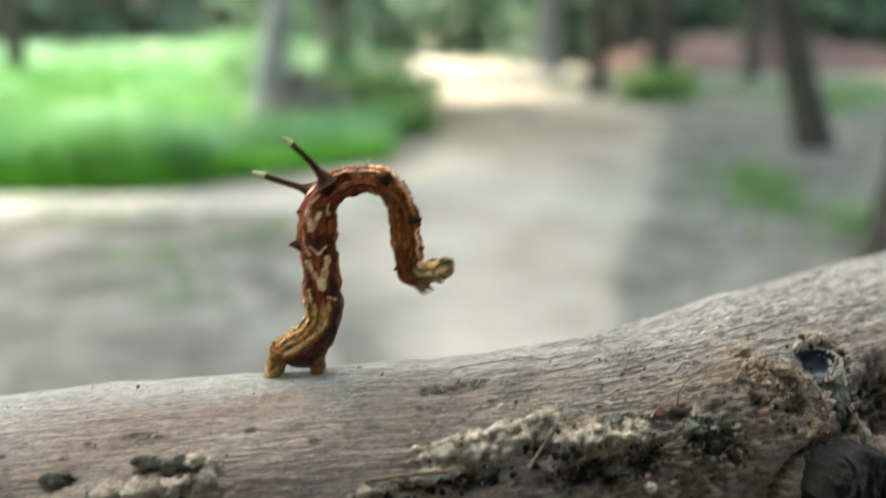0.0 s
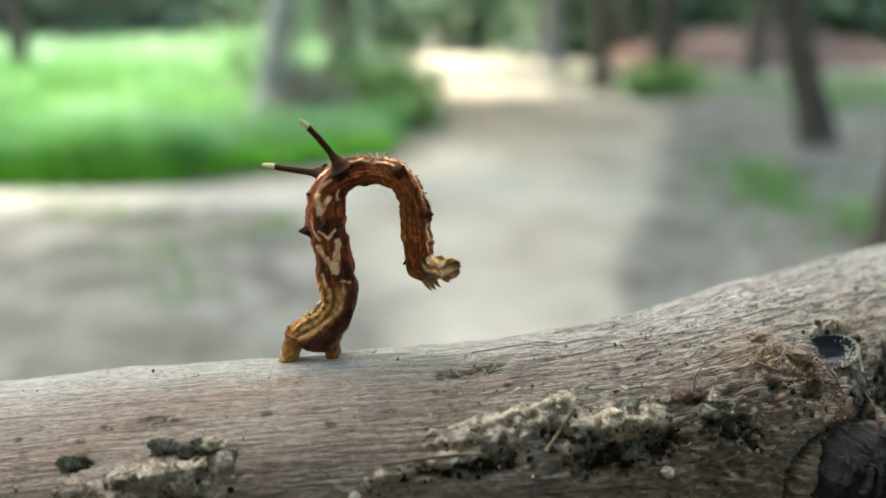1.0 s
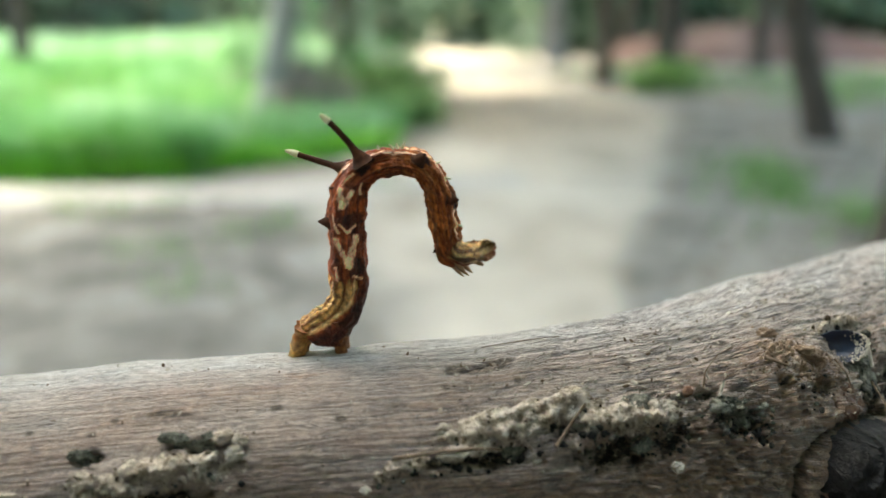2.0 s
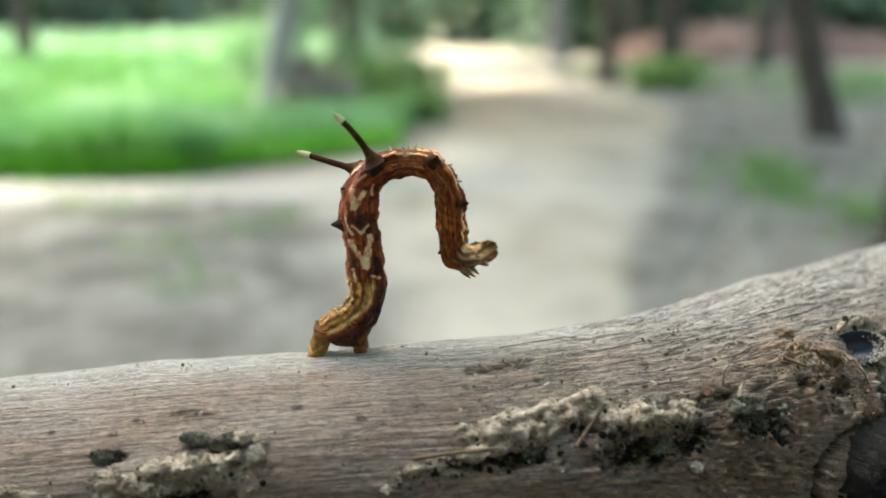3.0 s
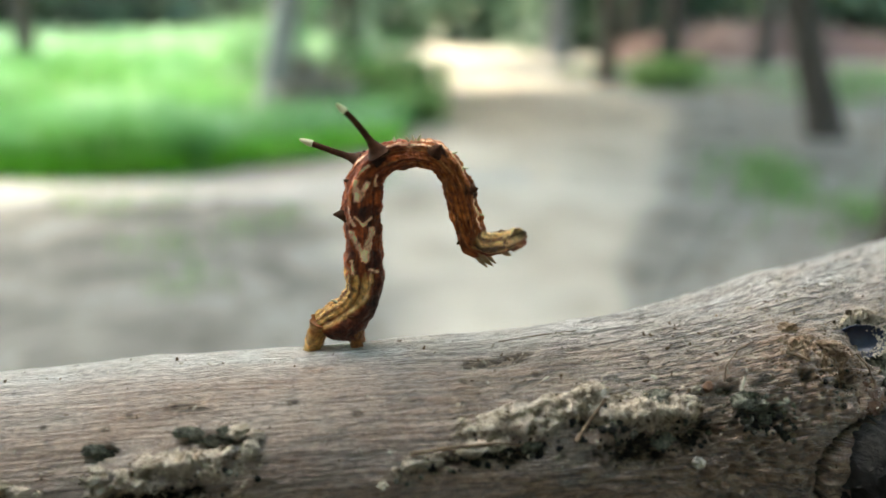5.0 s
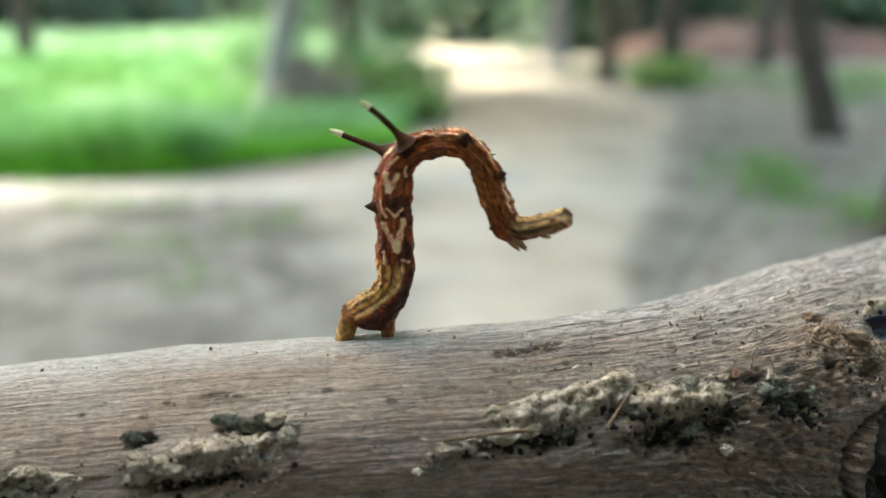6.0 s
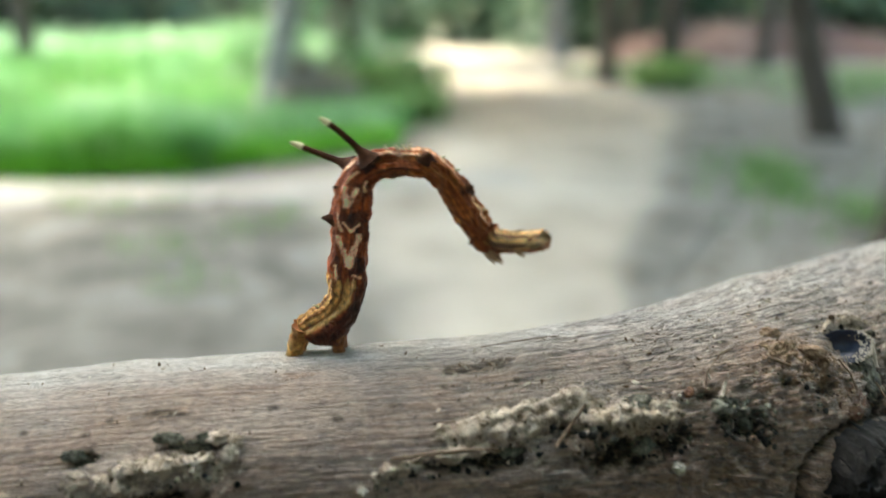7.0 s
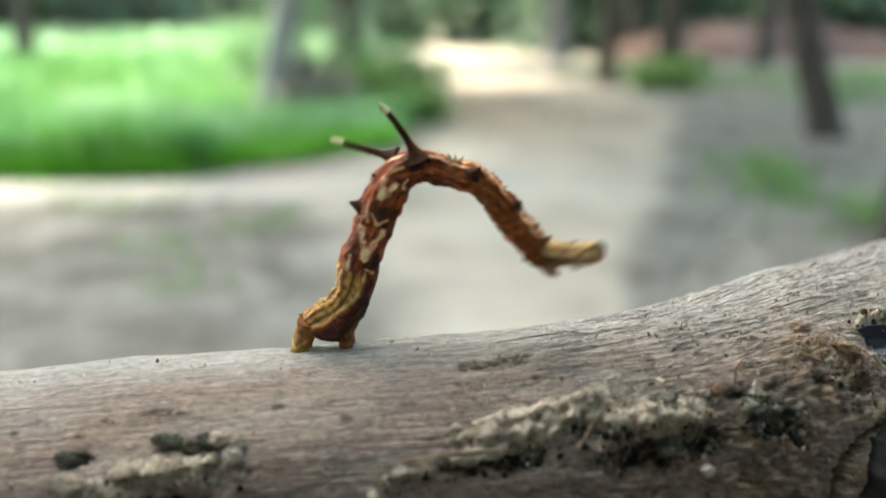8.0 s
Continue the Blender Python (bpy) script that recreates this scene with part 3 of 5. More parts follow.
    for px, py in [(-1.95, 3.9), (-1.65, 3.7), (-1.4, 3.95), (-0.72, 3.5), (-0.85, 3.3), (-0.9, 2.6), (-2.3, 4.3), (-0.35, 4.3), (-1.2, 3.0)]:
        for _ in range(48):
            x, y = rng.normal(px, 0.09), rng.normal(py, 0.11)
            spots.append((x, y, height(x, y) - 0.005))
    blades("grass_tuft", "thin tufts of grass scattered over dry ground", spots, 0.075, 0.008, WEED, rng, 0.8)
    cent = []
    while len(cent) < 9000:
        x, y = rng.uniform(0.6, 9), 0.1 + 15 * rng.random() ** 1.5
        if x < 0.25 + 0.5 * y + 3 and not in_path(x, y, 0.12):
            cent.append((x, y, height(x, y) + 0.012))
    # Extra leaves darken the path where a band of tree shade crosses it.
    while len(cent) < 11500:
        y = min(14.0, max(5.5, rng.normal(9.3, 1.7)))
        mid, half = way_at(y)
        cent.append((mid + half * rng.uniform(-1.1, 1.1), y, height(mid, y) + 0.02))
    v, f = leaf_quads(cent, 0.055, rng, 0.0)
    v = np.array(v)
    base = np.repeat(np.array(cent), 4, 0)
    v[:, 2] = base[:, 2] + (v[:, 2] - base[:, 2]) * 0.25
    tagged(new("leaf_litter", mesh_of("leaf_litter", v.tolist(), f, LITTER, False)), "dry brown fallen leaves strewn on the soil", "leaf litter", kind="stuff")


# ---- trees ----
def tree(x, y, radius, tall, lean, crown, material, label, seed, leaves=3200, size=0.28):
    """crown: height of its middle, its half width and half height, and its shift from the trunk's foot."""
    rng = np.random.default_rng(seed)
    base = tagged(new("tree"), label, "tree", "trees of the wood")
    base.matrix_basis = pose(x, y, height(x, y))
    up, wide, deep, sx, sy = crown
    pts, rad = [], []
    for i in range(15):
        u = i / 14
        wob = 0.06 * math.sin(5 * u + seed)
        pts.append((lean[0] * u * tall + wob * u, lean[1] * u * tall + 0.05 * math.sin(3 * u + 2 * seed), -0.06 + u * tall))
        rad.append(radius * (1.45 - 2.2 * u * 4 if u < 0.04 else 1.12 * (1 - 0.72 * u)))
    v, f = tube(pts, rad, 18, 0.22, seed * 3.1)
    part("trunk", mesh_of("trunk", v, f, material), base)
    top = Vector(pts[-1])
    cents = []
    for k in range(7):
        a = k * 2.4 + seed
        start = Vector(pts[8 + k % 6])
        end = Vector((sx + wide * 0.7 * math.cos(a), sy + wide * 0.7 * math.sin(a), up + deep * rng.uniform(-0.4, 0.5)))
        mid = (start + end) / 2 + Vector((0, 0, 0.25))
        curve = [start.lerp(mid, u / 4).lerp(mid.lerp(end, u / 4), u / 4) for u in range(5)]
        v, f = tube(curve, [radius * 0.42 * (1 - 0.2 * u) for u in range(5)], 8, 0.2, k)
        part("limb", mesh_of("limb", v, f, material), base)
    clumps = [(sx + wide * r * math.cos(a), sy + wide * r * math.sin(a), up + deep * z)
              for r, a, z in zip(np.sqrt(rng.random(26)) * 0.95, rng.random(26) * 6.283, rng.uniform(-0.8, 0.8, 26))]
    for _ in range(leaves):
        c = clumps[rng.integers(len(clumps))]
        cents.append(np.array(c) + rng.normal(0, 1, 3) * np.array([wide * 0.19, wide * 0.19, deep * 0.2]))
    v, f = leaf_quads(cents, size, rng)
    part("crown", mesh_of("crown", v, f, LEAF, False), base)


def trees():
    # All crowns are above the view; many are shifted to set where shade falls.
    tree(3.15, 6.2, 0.115, 6.0, (-0.36, 0.02), (6.0, 2.6, 1.6, -0.4, 0.4), DARK_BARK, "slender dark-barked tree leaning over the litter", 1)
    tree(-1.71, 7.6, 0.125, 5.6, (0.23, 0.0), (5.9, 2.4, 1.3, 0.3, -0.2), PALE_BARK, "leaning tree with smooth pale grey bark", 2, 2800)
    tree(-1.28, 10.6, 0.22, 8.0, (0.01, 0.0), (7.4, 2.7, 1.6, 1.1, -0.4), DARK_BARK, "stout dark tree at the edge of the grass", 3, 6000)
    tree(2.95, 20.5, 0.26, 9.0, (0.0, 0.0), (8.5, 2.8, 1.8, -1.6, 0.0), GREY_BARK, "thick pale tree beside the far path", 4)
    tree(2.55, 12.2, 0.15, 7.0, (-0.02, 0.0), (6.8, 2.2, 1.6, 0.6, 0.0), DARK_BARK, "straight dark tree at the path's bend", 5, 4200)
    tree(3.2, 11.2, 0.16, 7.0, (0.01, 0.0), (6.6, 2.3, 1.6, 0.8, -0.5), DARK_BARK, "dark tree with a low bush at its foot", 6, 4200)
    tree(-7.75, 14.7, 0.17, 8.0, (0.01, 0.0), (8.6, 1.4, 1.3, -1.6, 1.8), DARK_BARK, "dark tree standing in the tall grass", 7)
    tree(1.86, 2.95, 0.10, 6.0, (0.0, 0.0), (5.6, 2.0, 1.3, 1.5, 0.3), DARK_BARK, "dark tree close beside the path", 8, 3200)
    # Trees 9 to 12 stand out of view, added to shade and block light.
    tree(-4.4, -0.5, 0.2, 6.0, (0.0, 0.0), (5.0, 2.4, 1.9, -1.0, -1.0), DARK_BARK, "broad unseen tree added to shade the near ground", 9, 5000)
    tree(0.15, -0.95, 0.34, 6.5, (0.0, -0.05), (5.0, 2.8, 2.0, 0.6, -3.2), DARK_BARK, "broad unseen trunk added to block light on the branch's front", 10, 5000)
    tree(5.2, 2.2, 0.16, 6.5, (0.0, 0.0), (5.4, 2.4, 1.8, 0.6, 0.4), DARK_BARK, "unseen dark tree added to shade the litter", 11, 4200)
    tree(6.6, 8.6, 0.15, 7.0, (0.01, 0.0), (6.6, 2.6, 1.6, 0.0, 0.0), DARK_BARK, "unseen dark tree added to shade the green weeds", 12, 3600)
    tree(6.9, 17.0, 0.19, 8.0, (0.0, 0.0), (7.6, 2.6, 1.8, 0.0, 0.0), DARK_BARK, "dark tree before the red bank", 13, 3600)
    tree(10.5, 16.0, 0.2, 8.0, (0.0, 0.0), (7.6, 2.4, 1.8, 0.0, 0.0), DARK_BARK, "dark tree at the wood's edge", 14)
    tree(-5.2, 24.0, 0.2, 8.0, (0.0, 0.0), (8.0, 2.2, 1.8, 0.0, 1.0), DARK_BARK, "dark tree behind the meadow", 15)
    # Trees 16 to 19 are added for the shade of their crowns.
    tree(-3.5, 1.75, 0.17, 6.5, (0.05, 0.1), (6.2, 2.1, 1.3, 1.2, 2.1), DARK_BARK, "unseen tree leaning over the path, added to filter the sun", 16, 1500)
    tree(-1.55, 13.2, 0.17, 7.5, (0.05, 0.0), (6.8, 2.4, 1.4, 0.2, -0.4), DARK_BARK, "dark tree hidden behind the stout one, added for shade", 17, 7500)
    tree(-2.3, 18.2, 0.18, 8.0, (0.05, 0.0), (6.8, 2.0, 1.5, 0.9, 2.4), DARK_BARK, "dark hidden tree behind the grass, added for shade", 18, 6500)
    tree(5.3, 22.2, 0.2, 8.5, (0.0, 0.0), (7.0, 3.4, 1.8, -0.2, -0.2), DARK_BARK, "dark tree added for shade by the red bank", 19, 5500)
    tree(4.9, 17.6, 0.13, 8.0, (0.0, 0.0), (7.2, 3.0, 1.6, -1.8, 0.0), DARK_BARK, "slender dark tree among the litter", 23, 9000)
    # Trees 22, 20 and 21 stand out of view, added to block light.
    tree(-5.6, 6.2, 0.18, 7.0, (0.0, 0.0), (6.5, 2.1, 1.2, 1.6, 0.4), DARK_BARK, "broad unseen tree added to shade the left ground", 22, 4200)
    tree(-3.2, -3.6, 0.18, 6.5, (0.0, 0.0), (4.6, 3.0, 2.4, 0.0, 0.0), DARK_BARK, "leafy unseen tree behind, added to block light", 20, 5500)
    tree(3.4, -2.6, 0.18, 6.5, (0.0, 0.0), (4.6, 3.0, 2.4, 0.0, 0.0), DARK_BARK, "leafy unseen tree behind on the right, added to block light", 21, 5500)


def bush(x, y, wide, tall, label, seed, material, leaves=900):
    rng = np.random.default_rng(seed)
    base = tagged(new("bush"), label, "bush")
    base.matrix_basis = pose(x, y, height(x, y))
    for k in range(6):
        a = k * 1.05 + seed
        end = Vector((wide * 0.6 * math.cos(a), wide * 0.6 * math.sin(a), tall * rng.uniform(0.5, 0.85)))
        v, f = tube([(0, 0, -0.03), end * 0.5 + Vector((0, 0, 0.05)), end], [0.02, 0.014, 0.006], 6)
        part("stem", mesh_of("stem", v, f, DARK_BARK), base)
    cent = [(rng.normal(0, wide * 0.42), rng.normal(0, wide * 0.42), tall * rng.beta(2, 1.8)) for _ in range(leaves)]
    v, f = leaf_quads(cent, 0.11 if wide < 1 else 0.24, rng)
    part("foliage", mesh_of("foliage", v, f, material, False), base)


def far_wood():
    """The wood's edge all round: trunks and undergrowth that close the view."""
    rng = np.random.default_rng(21)
    pieces, cent = [], []
    for k in range(120):
        a = 2 * math.pi * (k + rng.uniform(-0.4, 0.4)) / 120
        r = rng.uniform(27, 46)
        x, y = r * math.sin(a), r * math.cos(a)
        if in_path(x, y, 0.8) and y > 0:
            continue
        tall = rng.uniform(6, 9)
        pieces.append(tube([(x, y, -0.1), (x + rng.normal(0, 0.1), y, tall * 0.5), (x + rng.normal(0, 0.3), y, tall)], [rng.uniform(0.14, 0.28), 0.15, 0.06], 8, 0.1, k))
        for _ in range(140):
            cent.append((x + rng.normal(0, 1.7), y + rng.normal(0, 1.7), tall * rng.uniform(0.45, 1.15)))
    v, f = joined(pieces)
    tagged(new("far_trunks", mesh_of("far_trunks", v, f, DARK_BARK)), "distant dark trunks of the surrounding wood", "far wood", kind="stuff")
    for _ in range(42000):
        a, r = rng.uniform(0, 2 * math.pi), rng.uniform(24, 52)
        x, y = r * math.sin(a), r * math.cos(a)
        if y > 0 and r < 31 and in_path(x, y, 0.6):
            continue
        top = 4.2 + 2.0 * noise.noise(Vector((a * 6, r * 0.1, 3)))
        cent.append((x, y, max(0.1, top * rng.random() ** 0.8)))
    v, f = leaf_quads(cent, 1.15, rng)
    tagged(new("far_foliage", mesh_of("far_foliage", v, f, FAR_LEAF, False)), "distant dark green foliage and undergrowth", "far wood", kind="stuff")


ground()
path()
forest_floor()
shady_earth()
red_bank()
vegetation()
trees()
# Four bushes out of view, added to block light; brown for a warm bounce.
bush(-1.25, -1.1, 0.8, 1.7, "tall unseen brown bush blocking light beside the broad trunk", 34, UNSEEN_LEAF, 3500)
bush(1.5, -1.0, 0.8, 1.7, "tall unseen brown bush blocking light behind the fallen branch", 35, UNSEEN_LEAF, 3500)
bush(-2.5, -0.7, 0.8, 1.5, "dense unseen brown bush blocking light on the left", 36, UNSEEN_LEAF, 3000)
bush(2.7, -0.6, 0.8, 1.5, "dense unseen brown bush blocking light on the right", 37, UNSEEN_LEAF, 3000)
bush(3.05, 10.6, 0.55, 0.45, "low green bush at a tree's foot", 31, WEED)
bush(-0.75, 8.6, 0.6, 0.5, "green bush in the shade by the path", 32, WEED, 700)
bush(-1.15, 7.4, 0.45, 0.4, "small grey-brown bush behind the pale tree", 33, THICKET)
bush(-0.35, 7.3, 0.4, 0.3, "low green bush at the path's edge", 38, WEED)
bush(-1.5, 8.9, 0.5, 0.55, "withered grey-brown bush under the trees", 39, THICKET, 500)
bush(-1.75, 9.0, 0.85, 1.3, "thin leafy sapling behind the pale tree", 42, MINT, 420)
bush(-0.75, 9.9, 0.7, 0.8, "thin green bush in the shade of the stout tree", 43, GRASS, 420)
bush(-0.35, 8.9, 0.55, 0.55, "low green bush at the path's bend", 44, WEED, 420)
for x, y, wide, tall, seed in ((-13.5, 24.5, 1.9, 2.6, 51), (-10.2, 25.5, 1.8, 2.4, 52), (-7.4, 24.8, 1.7, 2.6, 53), (-4.9, 25.6, 1.6, 2.3, 54)):
    bush(x, y, wide, tall, "grey-brown withered thicket behind the meadow", seed, THICKET, 1500)
bush(-2.6, 11.0, 0.8, 0.9, "green bush at the meadow's back", 41, GRASS, 700)
far_wood()

# ---- the fallen branch ----
# along x, in millimetres: the middle's y and z, and the radius
BRANCH = [(-900, 40, 735, 7), (-500, 55, 795, 9), (-250, 63, 832, 10.5), (-110, 68, 846.5, 12), (-70, 68.9, 850.8, 12), (-37, 70, 854.4, 12),
          (-13, 70.2, 857, 11.5), (5, 71.4, 857.6, 12), (14, 73, 857.6, 12.5), (25, 76, 857.2, 14), (35, 79.8, 856, 16.5),
          (45, 85.4, 853.6, 19), (60, 93.3, 852.1, 21), (100, 115, 850, 22), (200, 175, 815, 24), (500, 370, 580, 28), (900, 650, 190, 32), (1120, 800, -15, 34)]


def section(x):
    return tuple(key_curve(x, [(b[0], b[k]) for b in BRANCH]) for k in (1, 2, 3))


def rot_shade(x, a):
    """How deep the black rot has eaten in, with shade under crusts painted in, 0 to 1, with a ragged edge."""
    best = 0.0
    for px, pa, sx, sa in ((17.5, 66, 5.0, 8.5), (6.5, 63, 3.6, 5.5), (22.5, 62, 2.5, 6), (1.5, 63, 2.6, 3.5), (-25.5, 69, 6.5, 4.6), (-20.6, 49, 2.6, 4.0), (-30.8, 49, 1.9, 3.0), (29.6, 59, 2.6, 4.5),
                           (45.3, 50, 2.2, 13), (51.5, 53, 6.0, 15), (57, 58, 6, 14), (26.2, 47.5, 1.2, 3), (-41, 64, 4.0, 5), (12.8, 54, 1.6, 4.0), (34.5, 47, 1.0, 3), (38.6, 50, 1.4, 3.5)):
        d = math.hypot((x - px) / sx, (a - pa) / sa)
        if d < 2:
            rag = 0.55 * noise.noise(Vector((x * 0.7, a * 0.16, 33))) + 0.35 * noise.noise(Vector((x * 1.9, a * 0.4, 36)))
            best = max(best, min(1.0, max(0.0, (1.0 - d + rag) * 2.2)))
    return best


def flakes(x, arc):
    """How far one is up the slope of a loose plate of wood, 0 to 1, across the flaky part of the branch."""
    return (3.4 * noise.noise(Vector((x * 0.20, arc * 0.95 + 0.5 * noise.noise(Vector((x * 0.3, arc, 80))), 81))) + 0.35 * noise.noise(Vector((x * 0.8, arc * 2.0, 85)))) % 1.0


def swelling(x, a):
    """Lumps, hollows and checks of the wood, in millimetres, at x and at the angle a (degrees from the top towards the viewer)."""
    arc = a * 0.21
    h = 0.35 * noise.noise(Vector((x * 0.09, arc * 0.16, 1.7))) + 0.16 * noise.noise(Vector((x * 0.25, arc * 0.5, 5.1)))
    h += 0.06 * noise.noise(Vector((x * 0.22, arc * 1.7, 8.0))) + 0.05 * noise.noise(Vector((x * 0.5, arc * 4.2, 3.0)))
    spread = lambda px, pa, sx, sa: math.exp(-((x - px) / sx) ** 2 - ((a - pa) / sa) ** 2)
    h += 0.9 * spread(36, 45, 6, 16) + 0.7 * spread(15, 58, 9, 12) + 0.4 * spread(-26, 56, 8, 9)
    h -= 2.4 * spread(50.5, 55, 3.6, 10) + 1.3 * spread(42.7, 36, 2.6, 7) + 0.55 * spread(4.7, 17.5, 3.2, 3.6)
    h *= 1 - 0.8 * spread(-11, 0, 5, 20)
    h += 0.44 * spread(-32, 0, 19, 34) - 0.32 * spread(29, 0, 9, 30)
    h -= rot_shade(x, a) * (1.1 + 0.9 * noise.noise(Vector((x * 1.3, a * 0.25, 40))))
    flank = min(1.0, max(0.0, (a - 28) / 30))
    h += flank * (0.20 * abs(noise.noise(Vector((x * 0.55, arc * 1.9, 50)))) + 0.12 * noise.noise(Vector((x * 1.6, arc * 3.2, 52))))
    # the check round the black knot
    ring = math.hypot((x - 44.4) / 9.2, (a - 82) / 22.0)
    if a > 52 and x < 47:
        h -= 1.3 * math.exp(-((ring - 1 + 0.05 * noise.noise(Vector((x, a * 0.3, 71)))) / 0.06) ** 2)
    flaky = min(1.0, max(0.0, (x - 14) / 12)) * flank * (1 - min(1.0, 1.3 * spread(44, 80, 8, 22)))
    if flaky > 0:
        h += flaky * 1.0 * (flakes(x, arc) - 0.5) + flaky * 0.2 * noise.noise(Vector((x * 1.1, arc * 2.8, 84)))
    low = min(1.0, max(0.0, (x - 2) / 14)) * min(1.0, max(0.0, (a - 52) / 12)) * (1 - min(1.0, 1.5 * spread(44, 80, 9, 26)))
    if low > 0:
        h += low * (0.45 * (flakes(x * 0.55 + 9, arc * 1.2) - 0.5) + 0.22 * noise.noise(Vector((x * 1.5, arc * 4.5, 91))))
    plates = 0.30 * min(1.0, max(0.0, (x - 4) / 16)) * (1 - flank)
    if plates > 0 and a > -30:
        h += plates * (flakes(x * 0.4, arc * 1.5) - 0.5)
    # crumbled wood near the knot
    rough = spread(37, 45, 6.5, 18) + spread(29, 55, 4, 8)
    h += rough * (0.55 * noise.noise(Vector((x * 0.9, arc * 1.1, 12))) + 0.4 * noise.noise(Vector((x * 2.2, arc * 2.4, 14))))
    return h


def on_branch(x, a, h=0.0):
    """A place on the branch in metres, h millimetres above its wood."""
    y, z, r = section(x)
    k = r + swelling(x, a) + h
    return Vector((x, y - k * math.sin(radians(a)), z + k * math.cos(radians(a)))) / 1000


def branch_axes(x, a):
    """Unit vectors along the branch, across it (towards the viewer and down) and out of it."""
    o = on_branch(x, a)
    u = (on_branch(x + 1, a) - on_branch(x - 1, a)).normalized()
    v = (on_branch(x, a + 3) - on_branch(x, a - 3)).normalized()
    return o, u, v, u.cross(v).normalized() * -1


def fallen_branch():
    xs = [-900 + 40 * i for i in range(20)] + [-110 + 4 * i for i in range(13)]
    xs += [-58 + 0.36 * i for i in range(345)] + [66.5 + 6 * i for i in range(10)] + [130 + 45 * i for i in range(23)]
    angles = [-40 + 0.95 * i for i in range(158)] + [112 + 12 * i for i in range(17)]
    verts, flow, stain, decay_shade = [], [], [], []
    marks = [(-24.3, 31.5, 1.9, 2.2), (-22.6, 33, 0.9, 1.1), (2.9, 17.3, 1.6, 4.2), (4.7, 18.0, 1.8, 3.6), (6.6, 16.6, 1.7, 4.0), (1.65, 28.3, 0.4, 1.8), (-31, 38, 0.5, 1.8), (-8, 41, 0.7, 1.8), (8.5, 29, 0.5, 1.8),
             (33, 16, 0.7, 2.2), (11.5, 4, 3.4, 0.9), (17.5, 9, 1.6, 1.0), (36, 20, 2.2, 1.0), (22, 13, 1.8, 0.9), (-37, 34, 0.5, 1.8), (27, 22, 0.6, 2.2), (19, 27, 0.45, 1.8), (-3, 36, 0.5, 1.6), (-14, 33, 0.8, 1.8), (29, 27, 0.8, 2.2), (31, 20, 0.5, 1.8), (-29, 33, 0.6, 1.6)]
    # Patches past 66 degrees: brown decayed wood, with underside shade put into the colour.
    tan = [(-24.6, 31, 2.3, 2.6), (-22.5, 30, 1.8, 2.0), (-29, 33.5, 1.2, 1.4), (-12, 14, 2.5, 2.0), (32, 33, 3.0, 4.5), (36, 34, 2.0, 5), (39, 44, 4, 9), (35, 54, 5, 8), (41, 56, 3, 8), (27, 62, 6, 7), (33, 70, 5, 8), (26, 79, 12, 10), (38.5, 60, 3.5, 8),
           (10, 80, 17, 9), (30, 66, 8, 9), (22, 76, 10, 7), (34, 78, 7, 10), (2, 72, 6, 4), (-10, 77, 9, 6), (-27, 74, 11, 6), (38, 76, 4, 9), (20, 68, 6, 5), (41, 68, 3, 8)]
    for x in xs:
        y, z, r = section(x)
        for a in angles:
            k = r + swelling(x, a)
            verts.append(Vector((x, y - k * math.sin(radians(a)), z + k * math.cos(radians(a)))) / 1000)
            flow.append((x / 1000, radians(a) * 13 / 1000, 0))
            s = 0.0
            for px, pa, sx, sa in marks:
                d = math.hypot((x - px) / sx, (a - pa) / sa)
                if d < 1.8:
                    s = max(s, min(0.95, max(0.0, (1.05 - d + 0.35 * noise.noise(Vector((x * 0.9, a * 0.9, 2)))) * 3.0)))
            ring = math.hypot((x - 44.4) / 9.2, (a - 82) / 22.0)
            if a > 52 and x < 47:
                s = max(s, 1.2 * math.exp(-((ring - 1 + 0.05 * noise.noise(Vector((x, a * 0.3, 71)))) / 0.055) ** 2))
            loose = min(1.0, max(0.0, (x - 16) / 12)) * min(1.0, max(0.0, (a - 30) / 20))
            if loose > 0:
                s = max(s, 0.55 * loose * max(0.0, 1 - flakes(x, a * 0.21) / 0.13))
            torn = min(1.0, max(0.0, (x - 2) / 14)) * min(1.0, max(0.0, (a - 52) / 12)) * min(1.0, max(0.0, (34 - x) / 4))
            if torn > 0:
                s = max(s, 0.6 * torn * max(0.0, 1 - flakes(x * 0.55 + 9, a * 0.252) / 0.16))
            split = min(1.0, max(0.0, (x - 4) / 16)) * (1 - min(1.0, max(0.0, (a - 28) / 30)))
            if split > 0 and a > -30:
                s = max(s, 0.75 * split * max(0.0, 1 - flakes(x * 0.4, a * 0.315) / 0.12))
            # The black is rot plus shade painted into hollows and under crusts.
            stain.append(max(0.8 * s, rot_shade(x, a)))
            s = 0.0
            for px, pa, sx, sa in tan:
                d = math.hypot((x - px) / sx, (a - pa) / sa)
                if d < 2:
                    s = max(s, min(0.96, max(0.0, (1.15 - d + 0.7 * noise.noise(Vector((x * 0.5, a * 0.22, 61))) + 0.5 * noise.noise(Vector((x * 1.4, a * 0.6, 63)))) * 1.3)))
            decay_shade.append(s)
    n = len(angles)
    faces = grid_faces(len(xs), n, True) + [tuple(range(n)), tuple((len(xs) - 1) * n + j for j in reversed(range(n)))]
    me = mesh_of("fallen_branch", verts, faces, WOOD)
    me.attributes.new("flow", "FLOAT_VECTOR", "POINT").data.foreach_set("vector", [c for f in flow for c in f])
    me.attributes.new("stain", "FLOAT", "POINT").data.foreach_set("value", stain)
